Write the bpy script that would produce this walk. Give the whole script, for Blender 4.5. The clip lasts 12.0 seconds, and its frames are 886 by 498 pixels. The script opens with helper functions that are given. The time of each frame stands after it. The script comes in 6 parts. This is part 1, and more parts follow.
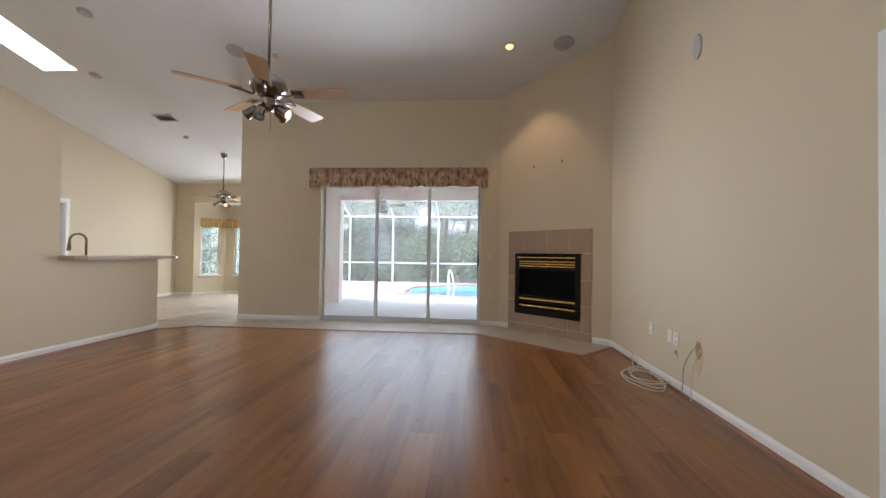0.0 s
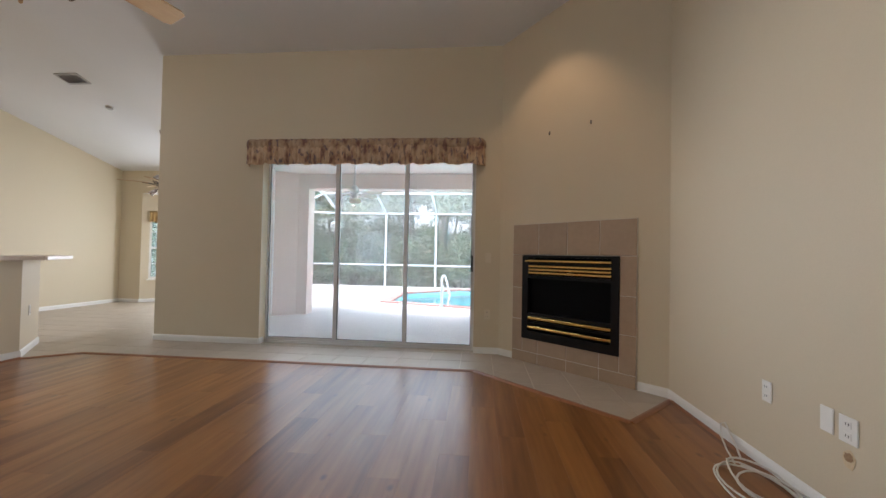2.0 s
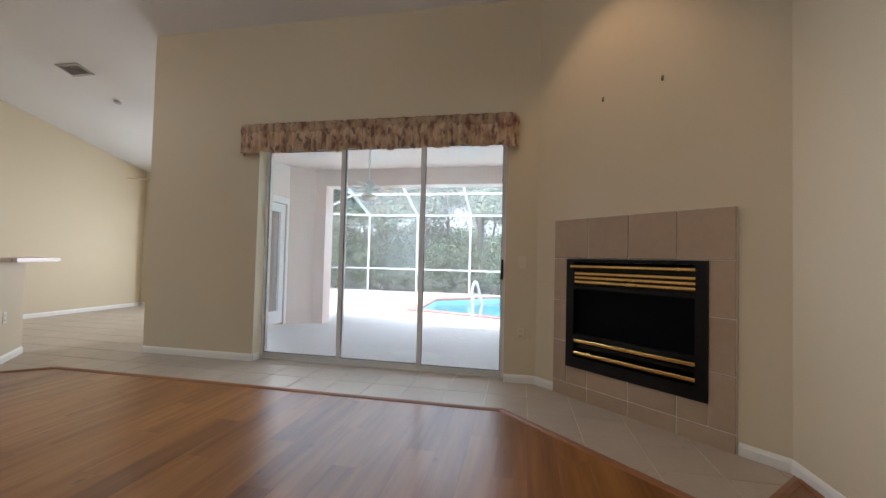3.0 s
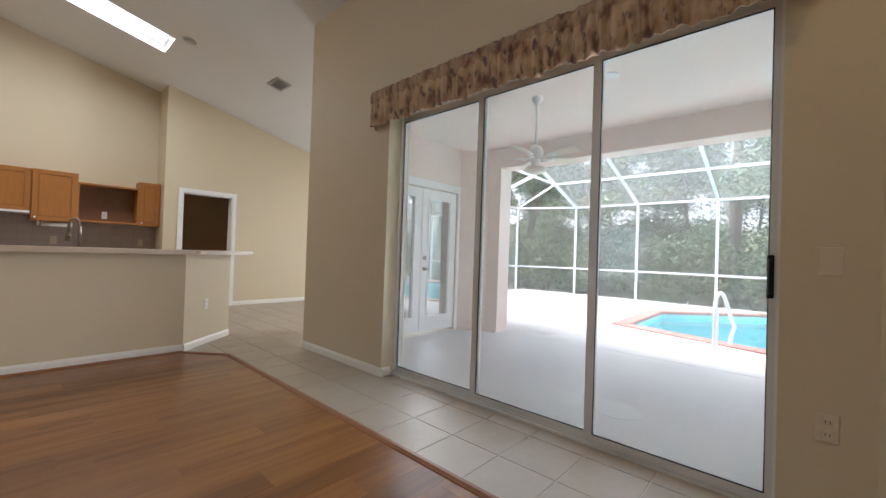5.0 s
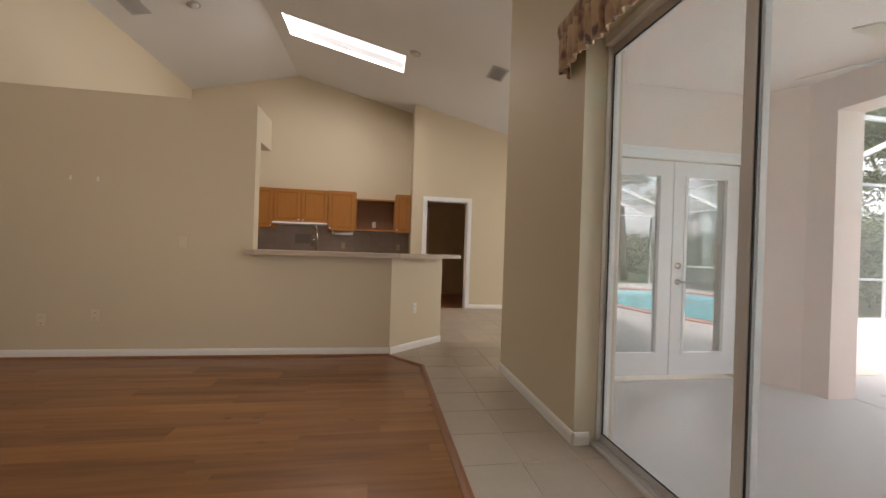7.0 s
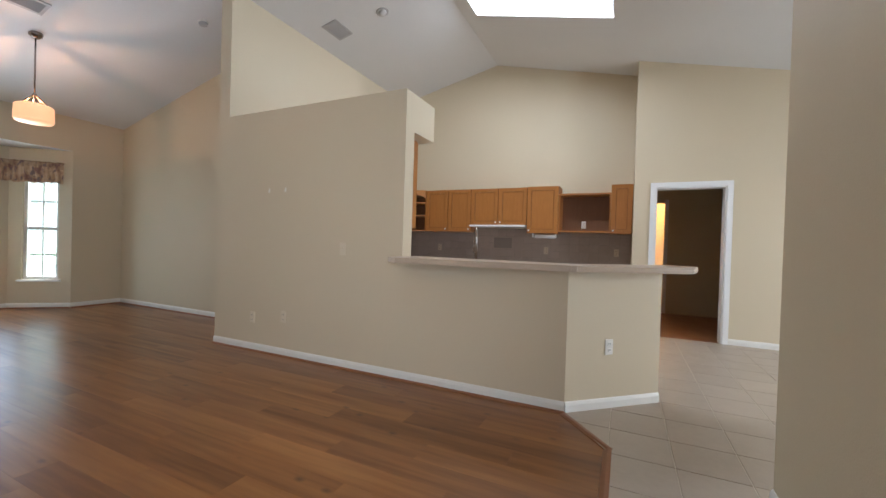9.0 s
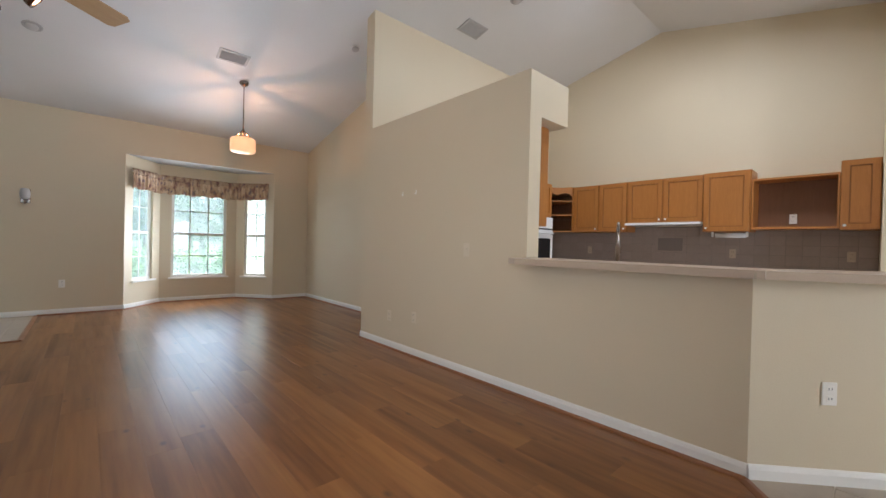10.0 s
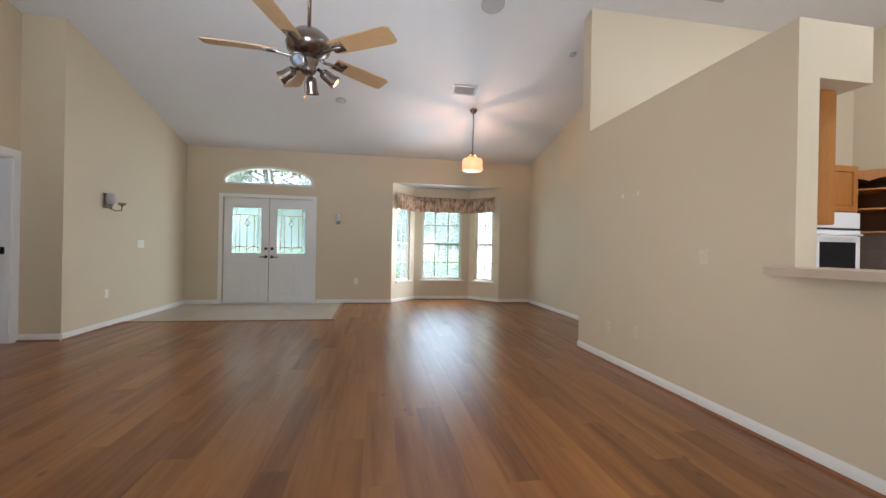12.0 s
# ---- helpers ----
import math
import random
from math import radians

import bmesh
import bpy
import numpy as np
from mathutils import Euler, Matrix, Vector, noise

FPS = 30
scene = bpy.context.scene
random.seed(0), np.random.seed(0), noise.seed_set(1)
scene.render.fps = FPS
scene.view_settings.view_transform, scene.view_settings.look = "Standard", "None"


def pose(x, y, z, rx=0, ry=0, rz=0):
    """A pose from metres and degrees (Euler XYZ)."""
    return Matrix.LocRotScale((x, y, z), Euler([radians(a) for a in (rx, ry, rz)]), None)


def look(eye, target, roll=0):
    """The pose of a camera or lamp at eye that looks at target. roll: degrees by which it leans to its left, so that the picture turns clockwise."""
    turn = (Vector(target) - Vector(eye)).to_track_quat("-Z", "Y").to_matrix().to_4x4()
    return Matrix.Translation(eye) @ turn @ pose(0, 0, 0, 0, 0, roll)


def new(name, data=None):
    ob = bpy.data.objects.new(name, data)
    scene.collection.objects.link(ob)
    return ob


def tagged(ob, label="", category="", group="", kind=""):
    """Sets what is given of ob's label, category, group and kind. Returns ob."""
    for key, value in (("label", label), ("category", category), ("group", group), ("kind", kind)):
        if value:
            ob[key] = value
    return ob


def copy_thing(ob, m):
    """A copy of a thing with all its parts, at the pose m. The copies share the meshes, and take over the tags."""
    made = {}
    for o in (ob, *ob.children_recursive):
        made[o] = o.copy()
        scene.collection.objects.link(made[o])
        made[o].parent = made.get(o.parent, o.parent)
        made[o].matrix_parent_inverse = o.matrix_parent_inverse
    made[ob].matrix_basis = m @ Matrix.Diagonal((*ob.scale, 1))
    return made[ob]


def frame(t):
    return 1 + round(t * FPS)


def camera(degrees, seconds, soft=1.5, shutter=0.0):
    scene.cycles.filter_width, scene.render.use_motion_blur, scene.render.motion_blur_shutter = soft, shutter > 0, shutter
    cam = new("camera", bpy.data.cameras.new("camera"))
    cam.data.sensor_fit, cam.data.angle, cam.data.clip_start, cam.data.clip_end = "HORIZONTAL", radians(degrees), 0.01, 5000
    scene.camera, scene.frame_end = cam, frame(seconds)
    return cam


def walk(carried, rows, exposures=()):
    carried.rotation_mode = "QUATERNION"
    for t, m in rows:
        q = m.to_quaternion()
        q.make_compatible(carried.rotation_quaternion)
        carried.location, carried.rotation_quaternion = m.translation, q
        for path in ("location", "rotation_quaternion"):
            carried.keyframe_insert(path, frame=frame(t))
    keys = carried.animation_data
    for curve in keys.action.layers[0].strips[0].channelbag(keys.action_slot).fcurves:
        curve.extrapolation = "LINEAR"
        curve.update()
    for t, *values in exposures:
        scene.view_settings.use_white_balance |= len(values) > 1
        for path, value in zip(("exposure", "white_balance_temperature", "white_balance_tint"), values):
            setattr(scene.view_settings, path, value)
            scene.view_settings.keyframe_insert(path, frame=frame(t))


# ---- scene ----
SKY = 0.15
cam = camera(97.0, 12.0)
METRES, EYE, TILT, LEAN, TURN = 7.4, 1.1285, 0.0, 0.0, 4.3
ROWS = [
    (0.0, 0.0, 0.0, 0.0, -0.01, 0.97, -0.84),
    (0.5, 0.01, 0.0527, 0.001, 0.04, 0.66, -0.87),
    (1.0, 0.0236, 0.1119, 0.0024, 0.21, 0.82, -0.91),
    (1.5, 0.0313, 0.1715, 0.0026, 0.36, 0.98, -1.02),
    (2.0, 0.0412, 0.2284, 0.0024, 0.92, 1.12, -1.15),
    (2.5, 0.0518, 0.2881, 0.002, 2.73, 1.55, -1.26),
    (4.5, 0.0784, 0.5152, 0.0013, 28.73, 0.99, -1.85),
    (5.0, 0.07, 0.5612, -0.0013, 38.34, 0.7, -1.94),
    (5.5, 0.0628, 0.6057, 0.0003, 48.22, 0.46, -2.0),
    (6.0, 0.049, 0.6454, -0.0005, 58.14, 0.31, -1.97),
    (6.5, 0.0266, 0.6799, -0.0019, 67.6, 0.13, -1.99),
    (7.0, -0.0012, 0.7106, 0.0012, 76.42, -0.05, -1.93),
    (9.0, -0.1636, 0.7906, 0.0072, 110.64, -0.67, -1.76),
    (9.5, -0.1983, 0.7992, 0.0055, 122.05, -0.59, -1.59),
    (10.0, -0.2208, 0.8018, 0.0024, 133.52, -0.54, -1.43),
    (10.5, -0.2278, 0.8063, 0.0006, 144.93, -0.37, -1.29),
    (11.0, -0.2296, 0.8117, 0.0002, 154.59, -0.26, -1.24),
    (11.5, -0.2321, 0.8144, 0.0009, 161.56, -0.17, -1.16),
    (12.0, -0.2333, 0.8156, 0.0004, 165.93, -0.01, -1.12),
]
walk(cam, [(t, pose(0, 0, EYE, TILT, LEAN, TURN) @ pose(METRES * x, METRES * y, METRES * z, 90 + pitch, roll, yaw)) for t, x, y, z, yaw, pitch, roll in ROWS],
     [(0.0, 3.05, 6050, 15), (2.5, 2.94, 6050, 15), (4.5, 2.95, 6100, 13), (5.5, 2.60, 6750, 18), (6.5, 2.52, 7200, 20), (7.2, 2.58, 7100, 20), (9.0, 3.0, 5800, 13), (10.5, 3.03, 6050, 16), (12.0, 3.2, 6000, 15)])


# ---- light ----
world = bpy.data.worlds.new("sky")
scene.world = world
world.use_nodes = True
wn = world.node_tree
sky = wn.nodes.new("ShaderNodeTexSky")
sky.sky_type, sky.sun_disc = "NISHITA", False
sky.sun_elevation, sky.sun_rotation = radians(57), radians(258)
sky.air_density, sky.dust_density, sky.ozone_density = 1.0, 4.0, 1.0
veil = wn.nodes.new("ShaderNodeHueSaturation")  # an overcast, nearly grey sky
veil.inputs["Saturation"].default_value = 0.42
wn.links.new(sky.outputs[0], veil.inputs["Color"])
wn.links.new(veil.outputs[0], wn.nodes["Background"].inputs[0])
wn.nodes["Background"].inputs[1].default_value = SKY


def lamp(name, kind, power, colour, m, **settings):
    data = bpy.data.lights.new(name, kind)
    data.energy, data.color = power, colour
    ob = new(name, data)
    ob.matrix_world = m
    if "size" in settings:
        data.shape, data.size, data.size_y = "RECTANGLE", settings["size"], settings["size_y"]
    if "radius" in settings:
        data.shadow_soft_size = settings["radius"]
    if "spread" in settings:
        data.spread = radians(settings["spread"])
    if "cone" in settings:
        data.spot_size, data.spot_blend = radians(settings["cone"]), 0.6
    return ob


sun = lamp("sun", "SUN", 0.7, (1.0, 0.95, 0.88), look((-14, -3, 22), (0, 0, 0)))
sun.data.angle = radians(20)

# added area lamps in the openings, for daylight from sky, deck and front walk
lamp("slider_daylight", "AREA", 2.3, (0.70, 0.87, 1.0), look((-1.21, 6.53, 1.25), (-1.21, 5.53, 1.25)), size=2.5, size_y=1.9, spread=160)
lamp("slider_daylight", "AREA", 3.4, (0.93, 0.97, 1.0), look((-1.21, 6.44, 1.3), (-1.21, 5.44, 1.95)), size=2.5, size_y=0.3, spread=76)
# two more, aimed to brighten the bar wall and the east wall
lamp("slider_daylight", "AREA", 1.5, (0.93, 0.97, 1.0), look((-0.5, 6.40, 1.3), (-4.56, 3.0, 1.35)), size=0.3, size_y=1.8, spread=80)
lamp("slider_daylight", "AREA", 0.65, (0.93, 0.97, 1.0), look((-2.0, 6.40, 1.3), (1.78, 3.4, 1.5)), size=0.3, size_y=1.8, spread=50)
lamp("bay_daylight", "AREA", 1.6, (0.66, 0.84, 1.0), look((-3.64, -2.62, 1.3), (-3.54, -1.62, 1.3)), size=1.3, size_y=1.5, spread=160)
lamp("bay_daylight", "AREA", 1.3, (0.93, 0.97, 1.0), look((-3.64, -2.42, 1.25), (-3.44, -1.42, 1.97)), size=1.3, size_y=0.5, spread=66)
# one more, aimed to brighten the foyer wall
lamp("bay_daylight", "AREA", 2.1, (0.86, 0.95, 1.0), look((-4.42, -2.36, 1.3), (1.34, -1.1, 0.95)), size=0.4, size_y=1.5, spread=75)

# ---- materials ----
def nodes_of(name):
    m = bpy.data.materials.new(name)
    m.use_nodes = True
    return m, m.node_tree.nodes, m.node_tree.links, m.node_tree.nodes["Principled BSDF"]


def paint(name, a, b=None, rough=0.6, metal=0.0, scale=3.0, fine=60.0, bump=0.05, spread=0.35, stretch=(1, 1, 1), island=0.0, per_object=0.0, spec=0.5, detail=0.5, octaves=3):
    """A surface whose colour wanders from a to b at a coarse and at a fine scale, with fine relief."""
    m, n, l, p = nodes_of(name)
    b = b or tuple(c * 0.86 for c in a)
    co, mp = n.new("ShaderNodeTexCoord"), n.new("ShaderNodeMapping")
    l.new(co.outputs["Object"], mp.inputs[0])
    mp.inputs["Scale"].default_value = stretch
    if per_object:
        info, add = n.new("ShaderNodeObjectInfo"), n.new("ShaderNodeVectorMath")
        mul = n.new("ShaderNodeMath")
        mul.operation, mul.inputs[1].default_value = "MULTIPLY", 37.0
        l.new(info.outputs["Random"], mul.inputs[0])
        l.new(mul.outputs[0], add.inputs[1])
        l.new(co.outputs["Object"], add.inputs[0])
        l.new(add.outputs[0], mp.inputs[0])
    big, small = n.new("ShaderNodeTexNoise"), n.new("ShaderNodeTexNoise")
    for t, s, d in ((big, scale, octaves), (small, fine, octaves + 1)):
        l.new(mp.outputs[0], t.inputs["Vector"])
        t.inputs["Scale"].default_value, t.inputs["Detail"].default_value = s, d
    mixf = n.new("ShaderNodeMix")
    mixf.inputs[0].default_value = detail
    l.new(big.outputs["Fac"], mixf.inputs[2])
    l.new(small.outputs["Fac"], mixf.inputs[3])
    ramp = n.new("ShaderNodeMapRange")
    ramp.inputs[1].default_value, ramp.inputs[2].default_value = 0.5 - spread, 0.5 + spread
    last = mixf.outputs[0]
    if island or per_object:
        src = n.new("ShaderNodeNewGeometry").outputs["Random Per Island"] if island else info.outputs["Random"]
        w = n.new("ShaderNodeMix")
        w.inputs[0].default_value = island or per_object
        l.new(last, w.inputs[2])
        l.new(src, w.inputs[3])
        last = w.outputs[0]
    l.new(last, ramp.inputs[0])
    mix = n.new("ShaderNodeMix")
    mix.data_type = "RGBA"
    mix.inputs[6].default_value, mix.inputs[7].default_value = (*a, 1), (*b, 1)
    l.new(ramp.outputs[0], mix.inputs[0])
    l.new(mix.outputs[2], p.inputs["Base Color"])
    rr = n.new("ShaderNodeMapRange")
    rr.inputs[3].default_value, rr.inputs[4].default_value = max(rough - 0.08, 0.02), min(rough + 0.08, 1)
    l.new(big.outputs["Fac"], rr.inputs[0])
    l.new(rr.outputs[0], p.inputs["Roughness"])
    p.inputs["Metallic"].default_value = metal
    p.inputs["Specular IOR Level"].default_value = spec
    if bump:
        bp = n.new("ShaderNodeBump")
        bp.inputs["Strength"].default_value, bp.inputs["Distance"].default_value = bump, 0.01
        l.new(small.outputs["Fac"], bp.inputs["Height"])
        l.new(bp.outputs[0], p.inputs["Normal"])
    return m


def glow(name, colour, strength):
    m, n, l, p = nodes_of(name)
    p.inputs["Base Color"].default_value = (*colour, 1)
    p.inputs["Emission Color"].default_value = (*colour, 1)
    p.inputs["Emission Strength"].default_value = strength
    return m


def pane_glass(name, tint=(0.96, 0.98, 0.97), rough=0.0, bumpy=0.0, haze=0.0, haze_tint=(0.8, 0.85, 0.84), least=0.04):
    m, n, l, p = nodes_of(name)
    clear, gloss, mix = n.new("ShaderNodeBsdfTransparent"), n.new("ShaderNodeBsdfGlossy"), n.new("ShaderNodeMixShader")
    fres, power, span = n.new("ShaderNodeLayerWeight"), n.new("ShaderNodeMath"), n.new("ShaderNodeMapRange")
    power.operation, power.inputs[1].default_value = "POWER", 5.0
    span.inputs[3].default_value, span.inputs[4].default_value = least, 1.0
    clear.inputs[0].default_value = (*tint, 1)
    gloss.inputs["Roughness"].default_value = rough
    fres.inputs[0].default_value = 0.5
    l.new(fres.outputs["Facing"], power.inputs[0])
    l.new(power.outputs[0], span.inputs[0])
    if bumpy:
        tex, bp = n.new("ShaderNodeTexNoise"), n.new("ShaderNodeBump")
        tex.inputs["Scale"].default_value, bp.inputs["Strength"].default_value = 9, bumpy
        l.new(tex.outputs["Fac"], bp.inputs["Height"])
        l.new(bp.outputs[0], gloss.inputs["Normal"])
    l.new(span.outputs[0], mix.inputs[0])
    l.new(clear.outputs[0], mix.inputs[1])
    l.new(gloss.outputs[0], mix.inputs[2])
    last = mix
    # a milky share lays pale haze over what is seen through
    if haze:
        milk, both = n.new("ShaderNodeBsdfTranslucent"), n.new("ShaderNodeMixShader")
        milk.inputs[0].default_value = (*haze_tint, 1)
        both.inputs[0].default_value = haze
        l.new(mix.outputs[0], both.inputs[1])
        l.new(milk.outputs[0], both.inputs[2])
        last = both
    l.new(last.outputs[0], n["Material Output"].inputs[0])
    return m


WALL = paint("wall_paint", (0.66, 0.565, 0.405), (0.615, 0.525, 0.375), rough=0.6, scale=0.7, fine=140, bump=0.10, spec=0.3)
CEIL = paint("ceiling_texture", (0.75, 0.745, 0.735), (0.69, 0.685, 0.675), rough=0.9, scale=1.5, fine=70, bump=0.35, spec=0.2)
TRIM = paint("white_trim", (0.82, 0.80, 0.75), (0.76, 0.74, 0.69), rough=0.4, scale=5, fine=90, bump=0.02)
DOORW = paint("white_door_paint", (0.86, 0.86, 0.85), (0.81, 0.81, 0.80), rough=0.4, scale=3, fine=80, bump=0.03)
PLANK = paint("laminate_plank", (0.345, 0.142, 0.037), (0.135, 0.046, 0.011), rough=0.36, scale=1.1, fine=4.2, bump=0, spread=0.21, stretch=(8, 0.55, 1), per_object=0.19, detail=0.4, spec=0.25, octaves=2)


def knots(m):
    """Dark oval knots, a few to a plank, worked into the laminate's print."""
    n, l, p = m.node_tree.nodes, m.node_tree.links, m.node_tree.nodes["Principled BSDF"]
    col = p.inputs["Base Color"].links[0].from_socket
    co, info, add, mp = n.new("ShaderNodeTexCoord"), n.new("ShaderNodeObjectInfo"), n.new("ShaderNodeVectorMath"), n.new("ShaderNodeMapping")
    k = n.new("ShaderNodeMath")
    k.operation, k.inputs[1].default_value = "MULTIPLY", 51.0
    l.new(info.outputs["Random"], k.inputs[0])
    l.new(co.outputs["Object"], add.inputs[0])
    l.new(k.outputs[0], add.inputs[1])
    mp.inputs["Scale"].default_value = (9, 5, 1)
    l.new(add.outputs[0], mp.inputs[0])
    v = n.new("ShaderNodeTexVoronoi")
    v.inputs["Scale"].default_value = 1.0
    l.new(mp.outputs[0], v.inputs["Vector"])
    r = n.new("ShaderNodeMapRange")
    r.inputs[1].default_value, r.inputs[2].default_value, r.inputs[3].default_value, r.inputs[4].default_value = 0.04, 0.20, 0.75, 0.0
    l.new(v.outputs["Distance"], r.inputs[0])
    few, gate = n.new("ShaderNodeMath"), n.new("ShaderNodeMath")
    few.operation, few.inputs[1].default_value = "LESS_THAN", 0.2
    gate.operation = "MULTIPLY"
    pick = n.new("ShaderNodeSeparateColor")
    l.new(v.outputs["Color"], pick.inputs[0])
    l.new(pick.outputs[0], few.inputs[0])
    l.new(few.outputs[0], gate.inputs[0])
    l.new(r.outputs[0], gate.inputs[1])
    mix = n.new("ShaderNodeMix")
    mix.data_type = "RGBA"
    mix.inputs[7].default_value = (0.07, 0.03, 0.014, 1)
    l.new(gate.outputs[0], mix.inputs[0])
    l.new(col, mix.inputs[6])
    l.new(mix.outputs[2], p.inputs["Base Color"])


knots(PLANK)
coat = PLANK.node_tree.nodes["Principled BSDF"].inputs
coat["Coat Weight"].default_value, coat["Coat Roughness"].default_value, coat["Coat IOR"].default_value = 0.5, 0.25, 1.5
REDUCER = paint("wood_reducer", (0.31, 0.125, 0.05), (0.21, 0.08, 0.03), rough=0.35, scale=4, fine=40, stretch=(1, 1, 1), bump=0.03)
TILE = paint("beige_tile", (0.485, 0.41, 0.325), (0.385, 0.32, 0.248), rough=0.38, scale=6, fine=30, bump=0.04, per_object=0.25)
GROUT = paint("grout", (0.72, 0.66, 0.56), rough=0.9, scale=8, fine=90, bump=0.2)
FIRETILE = paint("fireplace_tile", (0.46, 0.338, 0.235), (0.34, 0.243, 0.165), rough=0.35, scale=5, fine=22, bump=0.05, per_object=0.25)
BLACK = paint("black_steel", (0.004, 0.004, 0.005), (0.006, 0.006, 0.007), rough=0.35, scale=6, fine=80, bump=0.02, spec=0.25)
SOOT = paint("black_firebox", (0.002, 0.002, 0.003), (0.003, 0.003, 0.003), rough=0.5, scale=6, fine=80, bump=0.02, spec=0.08)
BRASS = paint("brass", (0.78, 0.55, 0.20), (0.66, 0.44, 0.15), rough=0.25, metal=1.0, scale=6, fine=90, bump=0.01)
NICKEL = paint("brushed_nickel", (0.33, 0.285, 0.25), (0.26, 0.225, 0.20), rough=0.24, metal=1.0, scale=6, fine=120, bump=0.02)
STEEL = paint("stainless_steel", (0.62, 0.62, 0.62), (0.52, 0.52, 0.52), rough=0.2, metal=1.0, scale=6, fine=120, bump=0.02)
ALU = paint("aluminium_frame", (0.72, 0.71, 0.70), (0.65, 0.64, 0.63), rough=0.35, metal=0.15, scale=5, fine=120, bump=0.02)
CAGE = paint("white_aluminium", (0.82, 0.84, 0.84), (0.75, 0.77, 0.77), rough=0.4, scale=3, fine=60, bump=0.01)
BLADE = paint("maple_blade", (0.55, 0.36, 0.18), (0.42, 0.26, 0.12), rough=0.4, scale=3, fine=14, stretch=(1, 8, 1), bump=0.02)
OAK = paint("honey_oak", (0.46, 0.19, 0.042), (0.32, 0.118, 0.024), rough=0.38, scale=4, fine=16, stretch=(9, 9, 0.8), bump=0.05)
# darker oak: the shade in the door panel grooves, put into the colour
GROOVESHADE = paint("oak_groove_shade", (0.27, 0.105, 0.025), (0.22, 0.085, 0.02), rough=0.45, scale=4, fine=16, stretch=(9, 9, 0.8), bump=0.03)
OAKIN = paint("oak_interior", (0.22, 0.10, 0.045), (0.16, 0.07, 0.03), rough=0.5, scale=4, fine=16, stretch=(9, 9, 0.8), bump=0.03)
SPLASHG = paint("dark_grout", (0.22, 0.18, 0.16), rough=0.8, scale=8, fine=90, bump=0.1)
SPLASH = paint("backsplash_tile", (0.34, 0.275, 0.235), (0.26, 0.207, 0.175), rough=0.4, scale=5, fine=30, bump=0.05, per_object=0.2)
LAMINATE = paint("beige_laminate", (0.53, 0.42, 0.315), (0.45, 0.35, 0.255), rough=0.4, scale=20, fine=160, bump=0.02)
APPL = paint("white_enamel", (0.85, 0.85, 0.84), (0.80, 0.80, 0.79), rough=0.2, scale=3, fine=60, bump=0.01)
DARKGL = paint("dark_oven_glass", (0.015, 0.015, 0.017), rough=0.08, scale=3, fine=60, bump=0.0)
PLATE = paint("ivory_plate", (0.84, 0.81, 0.75), (0.80, 0.77, 0.71), rough=0.35, scale=9, fine=90, bump=0.01)
SLOT = paint("dark_slot", (0.03, 0.028, 0.025), rough=0.6, bump=0)
GREYP = paint("grey_grille", (0.58, 0.56, 0.54), (0.52, 0.50, 0.48), rough=0.6, scale=30, fine=200, bump=0.1)
VENT = paint("vent_metal", (0.48, 0.47, 0.46), (0.42, 0.41, 0.40), rough=0.5, scale=9, fine=90, bump=0.02)
VENTBACK = paint("vent_shadow", (0.3, 0.29, 0.285), rough=0.8)
STUCCO = paint("lanai_stucco", (0.84, 0.69, 0.605), (0.78, 0.63, 0.55), rough=0.85, scale=1.2, fine=45, bump=0.3, spec=0.2)
DECK = paint("deck_coating", (0.56, 0.545, 0.52), (0.47, 0.455, 0.435), rough=0.55, scale=0.9, fine=35, bump=0.12, spread=0.3)


def damp(m):
    """Scattered damp patches, darker and smoother than the dry coating."""
    n, l, p = m.node_tree.nodes, m.node_tree.links, m.node_tree.nodes["Principled BSDF"]
    col, rou = p.inputs["Base Color"].links[0].from_socket, p.inputs["Roughness"].links[0].from_socket
    co, tex, rim = n.new("ShaderNodeTexCoord"), n.new("ShaderNodeTexNoise"), n.new("ShaderNodeMapRange")
    tex.inputs["Scale"].default_value, tex.inputs["Detail"].default_value, tex.inputs["Roughness"].default_value = 0.75, 4, 0.6
    rim.inputs[1].default_value, rim.inputs[2].default_value = 0.58, 0.64
    l.new(co.outputs["Object"], tex.inputs["Vector"])
    l.new(tex.outputs["Fac"], rim.inputs[0])
    dark, mix, wet = n.new("ShaderNodeMath"), n.new("ShaderNodeMix"), n.new("ShaderNodeMix")
    dark.operation, dark.inputs[1].default_value = "MULTIPLY", 0.2
    l.new(rim.outputs[0], dark.inputs[0])
    mix.data_type = "RGBA"
    mix.inputs[7].default_value = (0.30, 0.295, 0.29, 1)
    l.new(dark.outputs[0], mix.inputs[0])
    l.new(col, mix.inputs[6])
    l.new(mix.outputs[2], p.inputs["Base Color"])
    wet.inputs[3].default_value = 0.42
    l.new(rim.outputs[0], wet.inputs[0])
    l.new(rou, wet.inputs[2])
    l.new(wet.outputs[0], p.inputs["Roughness"])


